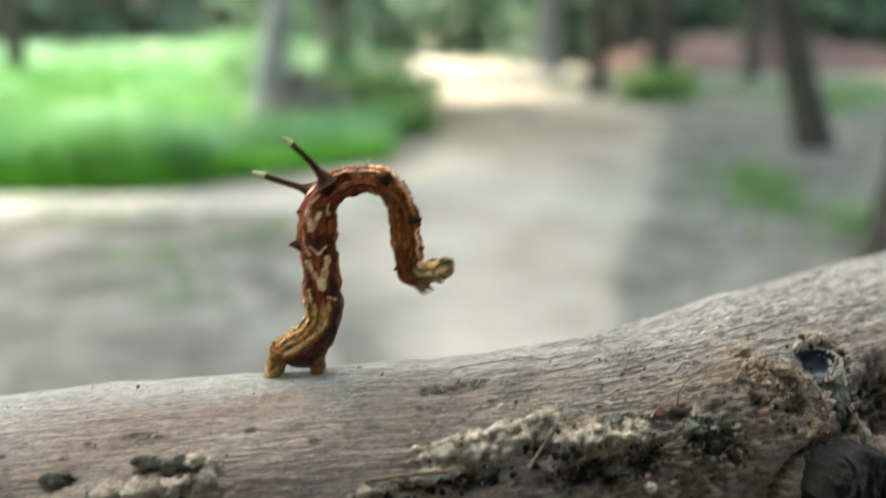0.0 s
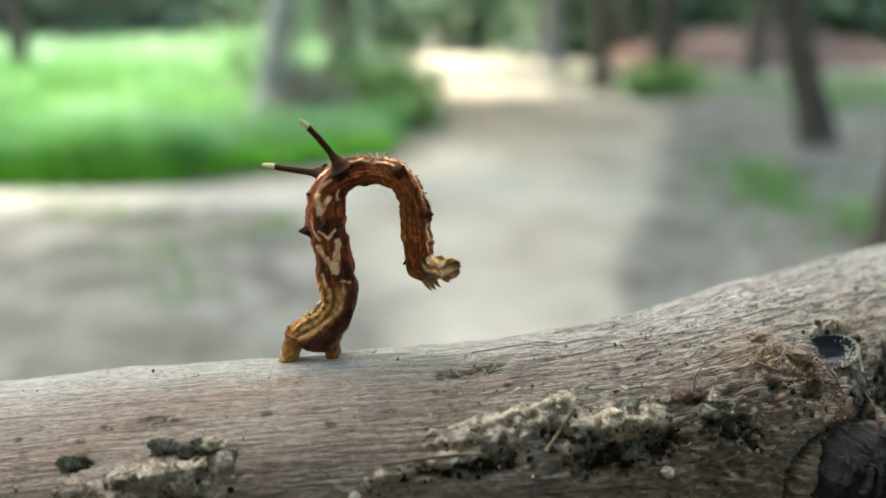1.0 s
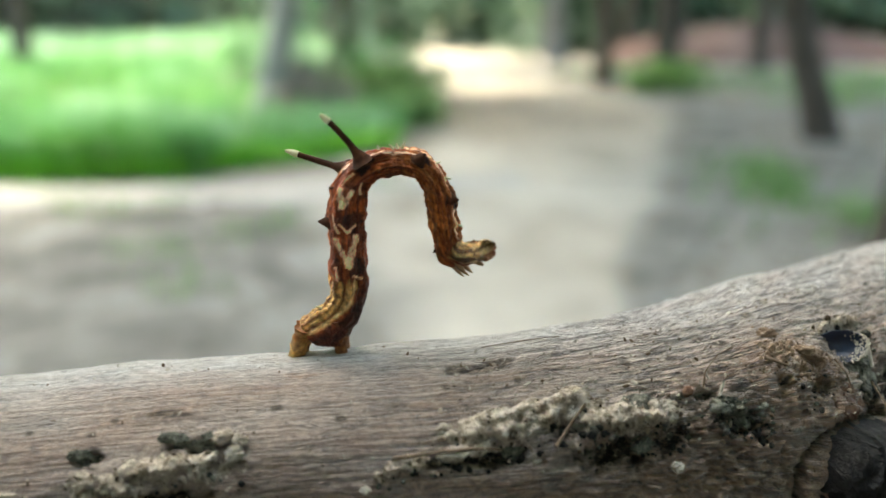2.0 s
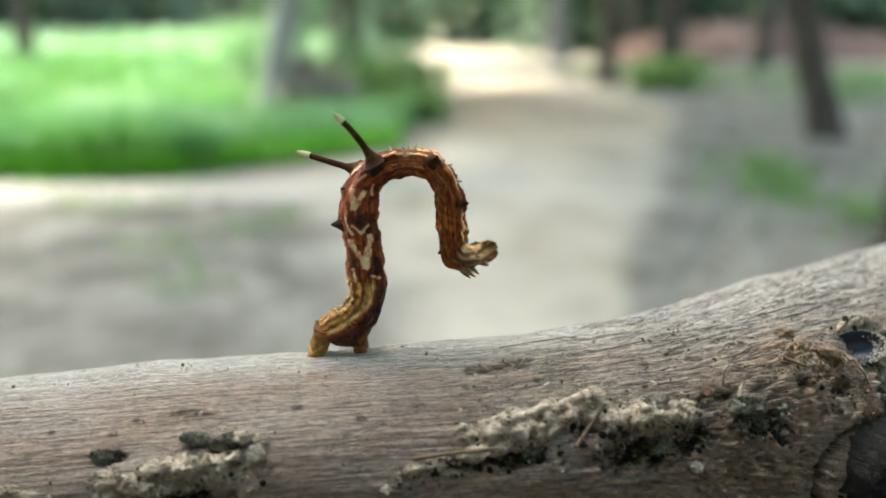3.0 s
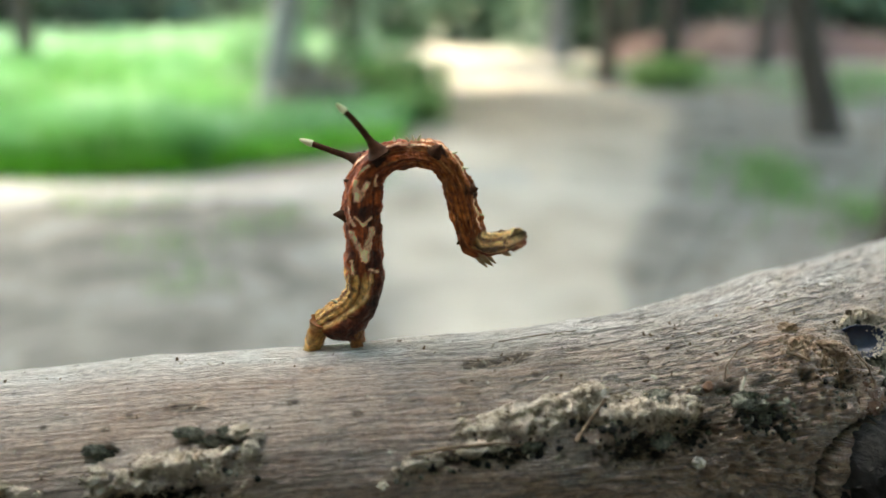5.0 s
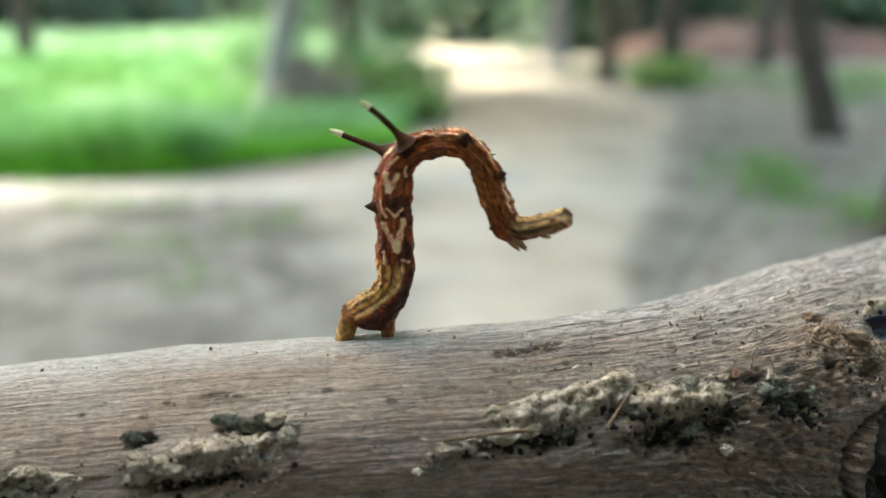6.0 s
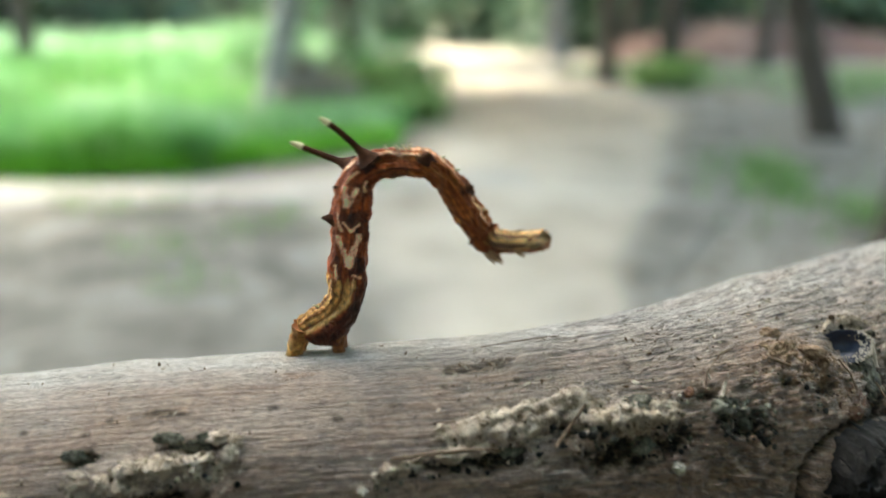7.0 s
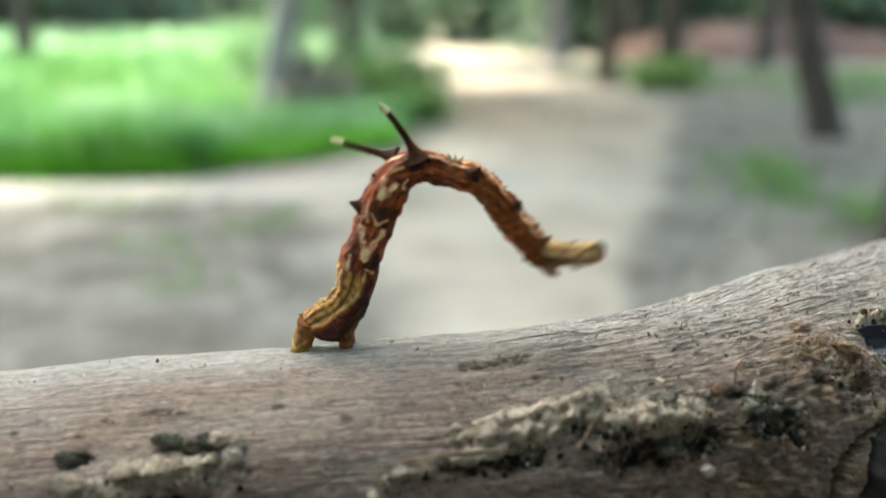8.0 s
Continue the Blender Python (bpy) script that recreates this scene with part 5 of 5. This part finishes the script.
def marking(s, a):
    """The skin's colour: chestnut with pale chevrons, dark blotches and a golden saddle on the tail."""
    a = abs(a)
    rag = noise.noise(Vector((s * 1.1, a * 0.06, 3))) + 0.6 * noise.noise(Vector((s * 3.0, a * 0.15, 5)))
    streak = noise.noise(Vector((s * 0.22, a * 0.11, 11))) + 0.5 * noise.noise(Vector((s * 0.5, a * 0.26, 17)))
    c = blend((0.15, 0.025, 0.009), (0.62, 0.15, 0.046), 0.45 + 0.9 * streak)
    warm = blend((0.23, 0.052, 0.015), (0.66, 0.205, 0.052), 0.48 + 0.9 * streak)
    c = blend(c, warm, ease(s, 20, 26))
    c = blend(c, (0.33, 0.085, 0.026), ease(s, 31.5, 33.5) * 0.75)
    dist = lambda ps, pa, ss, sa: math.hypot((s - ps) / ss, (a - pa) / sa)
    # Blotches at 3.2 and 6.5: dark brown belly, its shadow painted in too.
    for ps, pa, ss, sa, k in ((14.2, 104, 1.05, 40, 0.82), (9.5, 128, 1.1, 36, 0.85), (19.7, 62, 1.0, 36, 1.0), (24.7, 52, 0.8, 26, 0.95), (29.2, 22, 0.8, 26, 0.9), (12.9, 150, 0.9, 40, 0.6),
                              (17.4, 130, 0.9, 40, 0.4), (6.2, 140, 1.6, 36, 0.4), (22.5, 130, 1.2, 40, 0.3), (9.8, 60, 0.7, 14, 0.7), (3.2, 145, 3.6, 42, 0.85), (6.5, 160, 2.6, 32, 0.7), (21, 170, 2.5, 30, 0.4)):
        c = blend(c, (0.046, 0.013, 0.008), k * min(1.0, (1.15 - dist(ps, pa, ss, sa) + 0.45 * rag) * 2.6))
    for s0, a0, s1, a1, wide in ((12.3, 58, 9.9, 96, 0.34), (12.5, 124, 9.9, 101, 0.48), (11.2, 76, 10.2, 96, 0.3), (17.0, 60, 15.5, 72, 0.30), (17.2, 100, 15.5, 78, 0.32), (16.3, 76, 15.7, 78, 0.36),
                                 (14.7, 44, 13.0, 66, 0.16), (13.9, 70, 13.1, 95, 0.14), (13.8, 122, 13.1, 96, 0.2), (8.7, 112, 8.3, 138, 0.16), (9.6, 60, 8.4, 66, 0.16), (18.6, 66, 17.4, 60, 0.16),
                                 (18.4, 118, 17.2, 132, 0.18), (20.3, 30, 22.6, 48, 0.16), (22.4, 50, 24.0, 44, 0.2), (25.5, 20, 27.6, 34, 0.12), (30.0, 28, 33.0, 44, 0.18),
                                 (23.0, 8, 25.2, 10, 0.2), (18.0, 12, 18.9, 20, 0.22)):
        px, py, qx, qy = s0, a0 * 0.0305, s1, a1 * 0.0305
        u = min(1.0, max(0.0, ((s - px) * (qx - px) + (a * 0.0305 - py) * (qy - py)) / ((qx - px) ** 2 + (qy - py) ** 2)))
        d = math.hypot(s - px - u * (qx - px), a * 0.0305 - py - u * (qy - py))
        c = blend(c, (1.6, 1.02, 0.66), min(0.95, (1.0 - d / (0.9 * wide) + 0.5 * rag) * 3.0))
    if s > 19.5:
        thread = 1 - abs(noise.noise(Vector((s * 0.16, a * 0.10, 51)))) / 0.055
        c = blend(c, (0.90, 0.46, 0.20), 0.5 * min(1.0, thread) * min(1.0, max(0.0, 0.5 + 2.2 * noise.noise(Vector((s * 0.5, a * 0.03, 53))))))
        seam = 1 - abs(noise.noise(Vector((s * 0.14, a * 0.085, 57)))) / 0.06
        c = blend(c, (0.085, 0.022, 0.010), 0.8 * min(1.0, seam))
    edge = 8.3 + 1.1 * rag + 0.45 * math.sin(a * 0.28)
    low = 99 + 5.5 * max(0.0, s - 3.2)
    gold = blend((0.26, 0.085, 0.016), (1.05, 0.63, 0.22), 0.5 + 0.42 * math.sin(a * 0.21 + 1.5 * noise.noise(Vector((s * 0.35, a * 0.03, 27)))) + 0.6 * noise.noise(Vector((s * 0.3, a * 0.12, 21))) + 0.35 * noise.noise(Vector((s * 1.2, a * 0.2, 24))))
    c = blend(c, gold, min((edge - s) * 2.5, (low - a) * 0.12 + 0.5 * rag + 0.5))
    c = blend(c, (1.10, 0.76, 0.38), min((edge - s) * 2.5, 0.9 - abs(a - low + 9) * 0.14 + 0.7 * rag))
    if s > 33.0:
        stripe = math.sin(a * 0.115 + 0.7 * noise.noise(Vector((s * 0.5, 4, 41)))) + 0.5 * noise.noise(Vector((s * 0.6, a * 0.16, 31)))
        straw = blend((0.13, 0.058, 0.019), (0.96, 0.66, 0.30), 0.46 + 0.8 * stripe)
        c = blend(c, straw, min((s - 33.9 + 0.5 * rag) * 1.0, (122 - a) * 0.05))
    return c


def ring_mesh(i):
    """One ring of the body, in its own axes; its ends slip under its neighbours."""
    o, m = REST[i]
    inv = m.transposed()
    back, fore = (0.0, 0.3) if i == 0 else (0.55, 0.3)
    lo, hi, sides = i * RING_LEN - back, min((i + 1) * RING_LEN + fore, LENGTH), 88
    rows = 17
    verts, tint, flow = [], [], []
    for k in range(rows):
        s = lo + (hi - lo) * k / (rows - 1)
        ax, c = rest_axes(s), spine(s)
        out = max(0.0, i * RING_LEN - s) / 0.55 + max(0.0, s - (i + 1) * RING_LEN) / 0.3
        for j in range(sides):
            a = 360 * j / sides
            a = a if a <= 180 else a - 360
            r = girth(s, a) * (1 - (0.16 * out * out + 0.01 * (out > 0) if i else 0))
            p = c + (ax.col[1] * math.cos(radians(a)) + ax.col[2] * math.sin(radians(a))) * r
            verts.append(inv @ (p - o) / 1000)
            tint += [*marking(s, a), 1.0]
            flow += [s / 1000, radians(a) * 1.6 / 1000, 0]
    faces = grid_faces(rows, sides, True)
    if i in (0, RINGS - 1):
        faces.append(tuple(range(sides)) if i == 0 else tuple((rows - 1) * sides + j for j in reversed(range(sides))))
    me = mesh_of("body_ring", verts, faces, SKIN)
    me.attributes.new("tint", "FLOAT_COLOR", "POINT").data.foreach_set("color", tint)
    me.attributes.new("flow", "FLOAT_VECTOR", "POINT").data.foreach_set("vector", flow)
    return me


def cone(base, tip, r0, r1, bend=(0, 0, 0), rough=0.15, seed=1.0, flare=0.0):
    """A bent tapering spike, from base to tip in millimetres; flare widens its foot."""
    base, tip, bend = Vector(base), Vector(tip), Vector(bend)
    pts, rad = [], []
    for k in range(11):
        u = k / 10
        pts.append((base.lerp(tip, u) + bend * (4 * u * (1 - u))) / 1000)
        rad.append((r0 + (r1 - r0) * u + flare * (1 - u) ** 4) / 1000)
    return tube(pts, rad, 16, rough, seed)


caterpillar = tagged(new("caterpillar"), "chestnut twig-like looper caterpillar with two horns, rearing on the branch", "caterpillar")
caterpillar.matrix_basis = Matrix.Translation(FOOT)
rings = [part("body_ring", ring_mesh(i), caterpillar) for i in range(RINGS)]


def tubercles():
    """Dark thorns and pale bristles that ride on the rings."""
    for i, base, tip, r0 in ((9, (0.5, 1.35, 0.2), (0.45, 2.85, 0.2), 0.95), (16, (0.95, 0.5, 0.9), (1.33, 1.5, 1.3), 0.9), (19, (0.8, 0.7, 0.4), (1.0, 1.85, 0.5), 1.0),
                             (22, (0.7, -1.2, 0.6), (0.9, -1.85, 0.7), 0.3), (11, (0.4, 1.2, 0.5), (0.5, 2.05, 0.6), 0.4)):
        v, f = cone(base, tip, r0, 0.07, (0, 0, 0), 0.2, i)
        part("tubercle", mesh_of("tubercle", v, f, HORN), rings[i], "dark pointed thorn")
    for i, base, tip in ((15, (0.6, 1.2, 0.3), (0.5, 1.75, 0.3)), (15, (1.0, 1.2, 0.1), (1.3, 1.85, 0.2)), (15, (0.2, 1.2, 0.5), (-0.2, 1.7, 0.6)), (17, (0.6, 1.2, 0.3), (0.9, 1.75, 0.3)), (18, (0.4, 1.2, 0.5), (0.7, 1.7, 0.6)), (21, (0.5, 1.2, 0.4), (0.8, 1.75, 0.5)), (2, (0.4, 1.2, 0.5), (0.1, 1.8, 0.6)), (14, (0.6, 1.4, 0.4), (0.6, 1.85, 0.4))):
        v, f = cone(base, tip, 0.16, 0.05, (0, 0, 0), 0.3, i)
        part("bristle", mesh_of("bristle", v, f, HORN_TIP), rings[i], "short pale bristle")


tubercles()


def wood_top(x, y):
    """The height of the branch's wood over a place, in millimetres."""
    yc, zc, r = section(x)
    a = math.degrees(math.asin((yc - y) / r))
    return zc + (r + swelling(x, a)) * math.cos(radians(a))


def legs():
    """Stout clasping prolegs behind, thin pointed legs by the head."""
    for side in (-1, 1):
        for i, base, foot in ((3, (-9.2, 72.2 - 0.5 * side, 872.4), (-8.9, 72.4 - 0.85 * side, 0)), (0, (-12.6, 72.2 - 0.45 * side, 871.3), (-13.5, 72.4 - 0.75 * side, 0))):
            o, m = REST[i]
            inv = m.transposed()
            foot = (foot[0], foot[1], wood_top(foot[0], foot[1]) - 0.12)
            b, t = inv @ (Vector(base) - o), inv @ (Vector(foot) - o)
            v, f = cone(b, t, 1.15 if i else 1.02, 0.60 if i else 0.84, (0, 0, 0), 0.25, 3 + side)
            me = mesh_of("proleg", v, f, SKIN)
            n = len(me.vertices)
            cols = []
            for k in range(n):
                u, around = (k // 16) / 10, noise.noise(Vector((k % 16, k // 16 * 0.5, i)))
                base_col = (0.15, 0.045, 0.018) if i else (0.34, 0.13, 0.035)
                cols += [*blend(base_col, (0.46, 0.20, 0.07) if i else (0.85, 0.56, 0.19), 0.0 + 0.6 * u + 0.6 * around), 1.0]
            me.attributes.new("tint", "FLOAT_COLOR", "POINT").data.foreach_set("color", cols)
            me.attributes.new("flow", "FLOAT_VECTOR", "POINT").data.foreach_set("vector", [c for p in v for c in (p.x, p.y + p.z, 0)])
            part("proleg", me, rings[i], "stubby clasping hind leg")
        for i, base, tip in ((23, (0.1, -1.15, 0.35 * side), (1.75 + 0.2 * side, -2.35, 0.4 * side)), (23, (0.8, -1.05, 0.35 * side), (2.5 + 0.2 * side, -2.05, 0.45 * side)), (24, (1.7, -0.6, 0.35 * side), (2.7, -1.3, 0.45 * side))):
            v, f = cone(base, tip, 0.42, 0.05, (0, -0.15, 0), 0.15, i)
            part("true_leg", mesh_of("true_leg", v, f, CLAW), rings[i], "thin pointed tan leg")


legs()


def head():
    """A two-lobed rounded head with short jaws, at the end of the last ring."""
    verts, rows, cols, tint, flow = [], 24, 40, [], []
    for i in range(rows):
        p = math.pi * i / (rows - 1)
        for j in range(cols):
            q = 2 * math.pi * j / cols
            d = Vector((math.cos(p), math.sin(p) * math.cos(q), math.sin(p) * math.sin(q)))
            k = 1.0 + 0.05 * abs(d.z) - 0.12 * math.exp(-(d.z / 0.2) ** 2) * (d.y > -0.2) + 0.07 * noise.noise(d * 3)
            blunt = math.copysign(abs(d.x) ** 0.4, d.x)
            verts.append(Vector((1.62 + blunt * 0.72 * k, d.y * 0.93 * k, d.z * 0.93 * k)) / 1000)
            m = math.sin(q * 5 + 1.3 * noise.noise(d * 2)) + noise.noise(d * 2.6 + Vector((4, 0, 0)))
            face = min(1.0, max(0.0, (d.x - 0.72) * 4))
            tint += [*blend(blend((0.13, 0.058, 0.019), (0.92, 0.62, 0.28), 0.46 + 0.6 * m), (0.17, 0.085, 0.033), 0.6 * face), 1.0]
            flow += [d.x * 0.001, q * 0.0009, 0]
    me = mesh_of("head", verts, grid_faces(rows, cols, True), SKIN)
    me.attributes.new("tint", "FLOAT_COLOR", "POINT").data.foreach_set("color", tint)
    me.attributes.new("flow", "FLOAT_VECTOR", "POINT").data.foreach_set("vector", flow)
    part("head", me, rings[RINGS - 1], "mottled golden-brown head")


head()

# the horns stand on ring 13: foot and tip in its axes
HORNS = [((-1.5, 0.8, -0.9), (-6.23, 4.91, -1.9), (0.25, -0.25, 0.0)), ((0.55, 0.9, 1.0), (-0.49, 6.74, 1.9), (0.25, 0.1, 0.0))]


def horn(foot, tip, bend):
    foot, tip, bend = Vector(foot), Vector(tip), Vector(bend)
    at = lambda u: (tip - foot) * u + bend * (4 * u * (1 - u))
    def stretch(lo, hi, wide):
        pts = [at(lo + (hi - lo) * k / 12) / 1000 for k in range(13)]
        return tube(pts, [wide(lo + (hi - lo) * k / 12) / 1000 for k in range(13)], 18, 0.12, foot.x)
    shaft = lambda u: 0.35 - 0.10 * u + 0.75 * max(0.0, 1 - u / 0.28) ** 1.7
    v, f = stretch(0, 0.86, shaft)
    ob = part("horn", mesh_of("horn", v, f, HORN), caterpillar, "long dark brown horn")
    v, f = stretch(0.82, 1.0, lambda u: 0.31 - 0.20 * max(0.0, (u - 0.86) / 0.14) ** 1.5 + 0.02)
    part("horn_tip", mesh_of("horn_tip", v, f, HORN_TIP), ob, "pale yellow horn tip")
    return ob


horns = [horn(*h) for h in HORNS]

# seconds; degrees by which the body bends at six places (lower body, below the horns, at the horns, past them, before the head, head),
# by which the head turns out of its curl, and by which the far and the near horn swing
SWAY_A = [
    (0.0, -1, 3, 3, -6, 2, 9, 6, -7, -1),
    (0.2, 3, -4, 4, -7, 3, 11, 7, -2, 1),
    (0.5, 2, -3, 1, -5, 7, 9, 10, -1, 3),
    (0.7, 2, -2, -1, -4, 10, 7, 13, 1, 5),
    (1.0, 5, -8, -2, 1, 3, 7, 12, 12, 5),
    (1.3, 1, -2, -2, 0, 6, 7, 10, 4, 6),
    (1.5, 5, -7, -2, -4, 7, 11, 11, 11, 6),
    (1.6, 0, -2, 0, -2, 7, 6, 11, 4, 6),
]
SWAY_B = [
    (1.7, -8, 4, 3, 5, 1, 3, 5, -3, 3),
    (2.8, 13, -14, 6, -12, 9, 4, 16, 4, -2),
    (2.9, 5, -8, 6, -6, 8, 5, 19, 1, 1),
    (3.0, 2, -6, 4, 0, -1, 17, 8, -1, 0),
    (3.2, 3, -7, 6, -8, 8, 16, 12, 2, 0),
    (3.5, 2, -6, 3, 1, 2, 13, 10, 2, 2),
    (3.8, -3, -2, 4, 3, 4, 6, 9, -2, 0),
    (4.0, -8, 0, 8, 3, 2, 2, 4, -4, 4),
]
SWAY_C = [
    (4.2, -19, 11, 11, 5, 4, -13, -2, -19, 1),
    (4.4, -17, 9, 10, 8, 3, -12, -2, -17, 1),
    (4.5, -9, 6, 4, 9, 0, -5, 1, -9, 3),
    (4.6, -6, 4, 4, -4, 12, -4, 8, -6, -2),
    (4.7, -6, 3, 2, 7, 3, -5, 2, -6, 1),
    (5.8, 7, -4, -6, 8, 9, -18, 2, 14, 6),
    (5.9, 12, -2, -1, -6, 12, -16, -10, -3, 4),
    (6.0, -3, 5, 0, 7, 6, -22, -16, -8, 6),
]
SWAY_D = [
    (6.1, 0, 0, 0, 9, 4, -20, -2, -4, 3),
    (6.2, -14, 12, -2, 13, 12, -26, -2, -4, 10),
    (6.3, -19, 12, 3, 13, 21, -33, -3, -12, 12),
    (6.4, -4, 10, 2, 1, 9, -25, -10, -12, 5),
    (6.5, -13, 10, -6, 14, 20, -34, -10, 5, 13),
    (6.6, 0, 3, -12, 8, 20, -20, -7, 21, 17),
    (6.7, -3, 12, -7, 4, 21, -36, -6, 2, 11),
    (6.8, -38, 22, 5, 25, 21, -40, -5, -8, 8),
]
SWAY_E = [
    (6.9, -37, 19, 9, 28, 21, -53, -10, -18, 11),
    (7.0, -9, 9, -6, 22, 11, -45, -11, 0, 15),
    (7.1, -28, 8, -8, 40, 21, -48, -4, 21, 20),
    (7.2, 1, 0, -13, 19, 20, -34, -4, 21, 20),
    (7.3, -6, 7, -17, 31, 25, -48, -5, 17, 29),
    (7.4, -39, 14, 7, 35, 20, -55, -25, -9, 18),
    (7.5, -8, 11, -11, 27, 17, -49, -7, 2, 16),
    (7.6, -20, 15, -15, 36, 20, -50, -7, 12, 22),
]
SWAY_F = [
    (7.7, -49, 19, 12, 42, 18, -64, -17, -17, 8),
    (7.8, -12, 13, -9, 27, 18, -53, -20, -2, 14),
    (7.9, -29, 14, -8, 44, 22, -54, -15, 10, 21),
    (8.0, -26, 8, -8, 38, 23, -45, -3, 25, 21),
]


def posed(row):
    """Poses of all rings and horns in the caterpillar's space for one row of bends."""
    bends, curl, swings = [radians(v) for v in row[1:7]], radians(row[7]), row[8:10]
    out, at = [], REST[0][0].copy()
    for i in range(RINGS):
        s = (i + 0.5) * RING_LEN
        o, m = REST[i]
        heading = heading_at(s) + sum(b * ease(s, lo, hi) for b, (lo, hi) in zip(bends, BENDS))
        turned = axes(heading, (CURL + curl) * ease(s, *BENDS[5]))
        out.append(Matrix.Translation(at / 1000 - FOOT) @ turned.to_4x4())
        if i < RINGS - 1:
            at = at + turned @ (m.transposed() @ (REST[i + 1][0] - o))
    for (foot, tip, bend), swing in zip(HORNS, swings):
        out.append(out[13] @ Matrix.Translation(Vector(foot) / 1000) @ pose(0, 0, 0, 0, 0, swing))
    return out


def motions():
    rows = SWAY_A + SWAY_B + SWAY_C + SWAY_D + SWAY_E + SWAY_F
    full = []
    for a, b in zip(rows, rows[1:]):
        full.append(a)
        if b[0] - a[0] > 0.8:  # carry the body on smoothly where the sway was slow
            for u in (0.25, 0.5, 0.75):
                k = u * u * (3 - 2 * u)
                full.append((a[0] + (b[0] - a[0]) * u, *(p + (q - p) * k for p, q in zip(a[1:], b[1:]))))
    full.append(rows[-1])
    poses = [(row[0], posed(row)) for row in full]
    for k, ob in enumerate(rings + horns):
        walk(ob, [(t, p[k]) for t, p in poses])


motions()
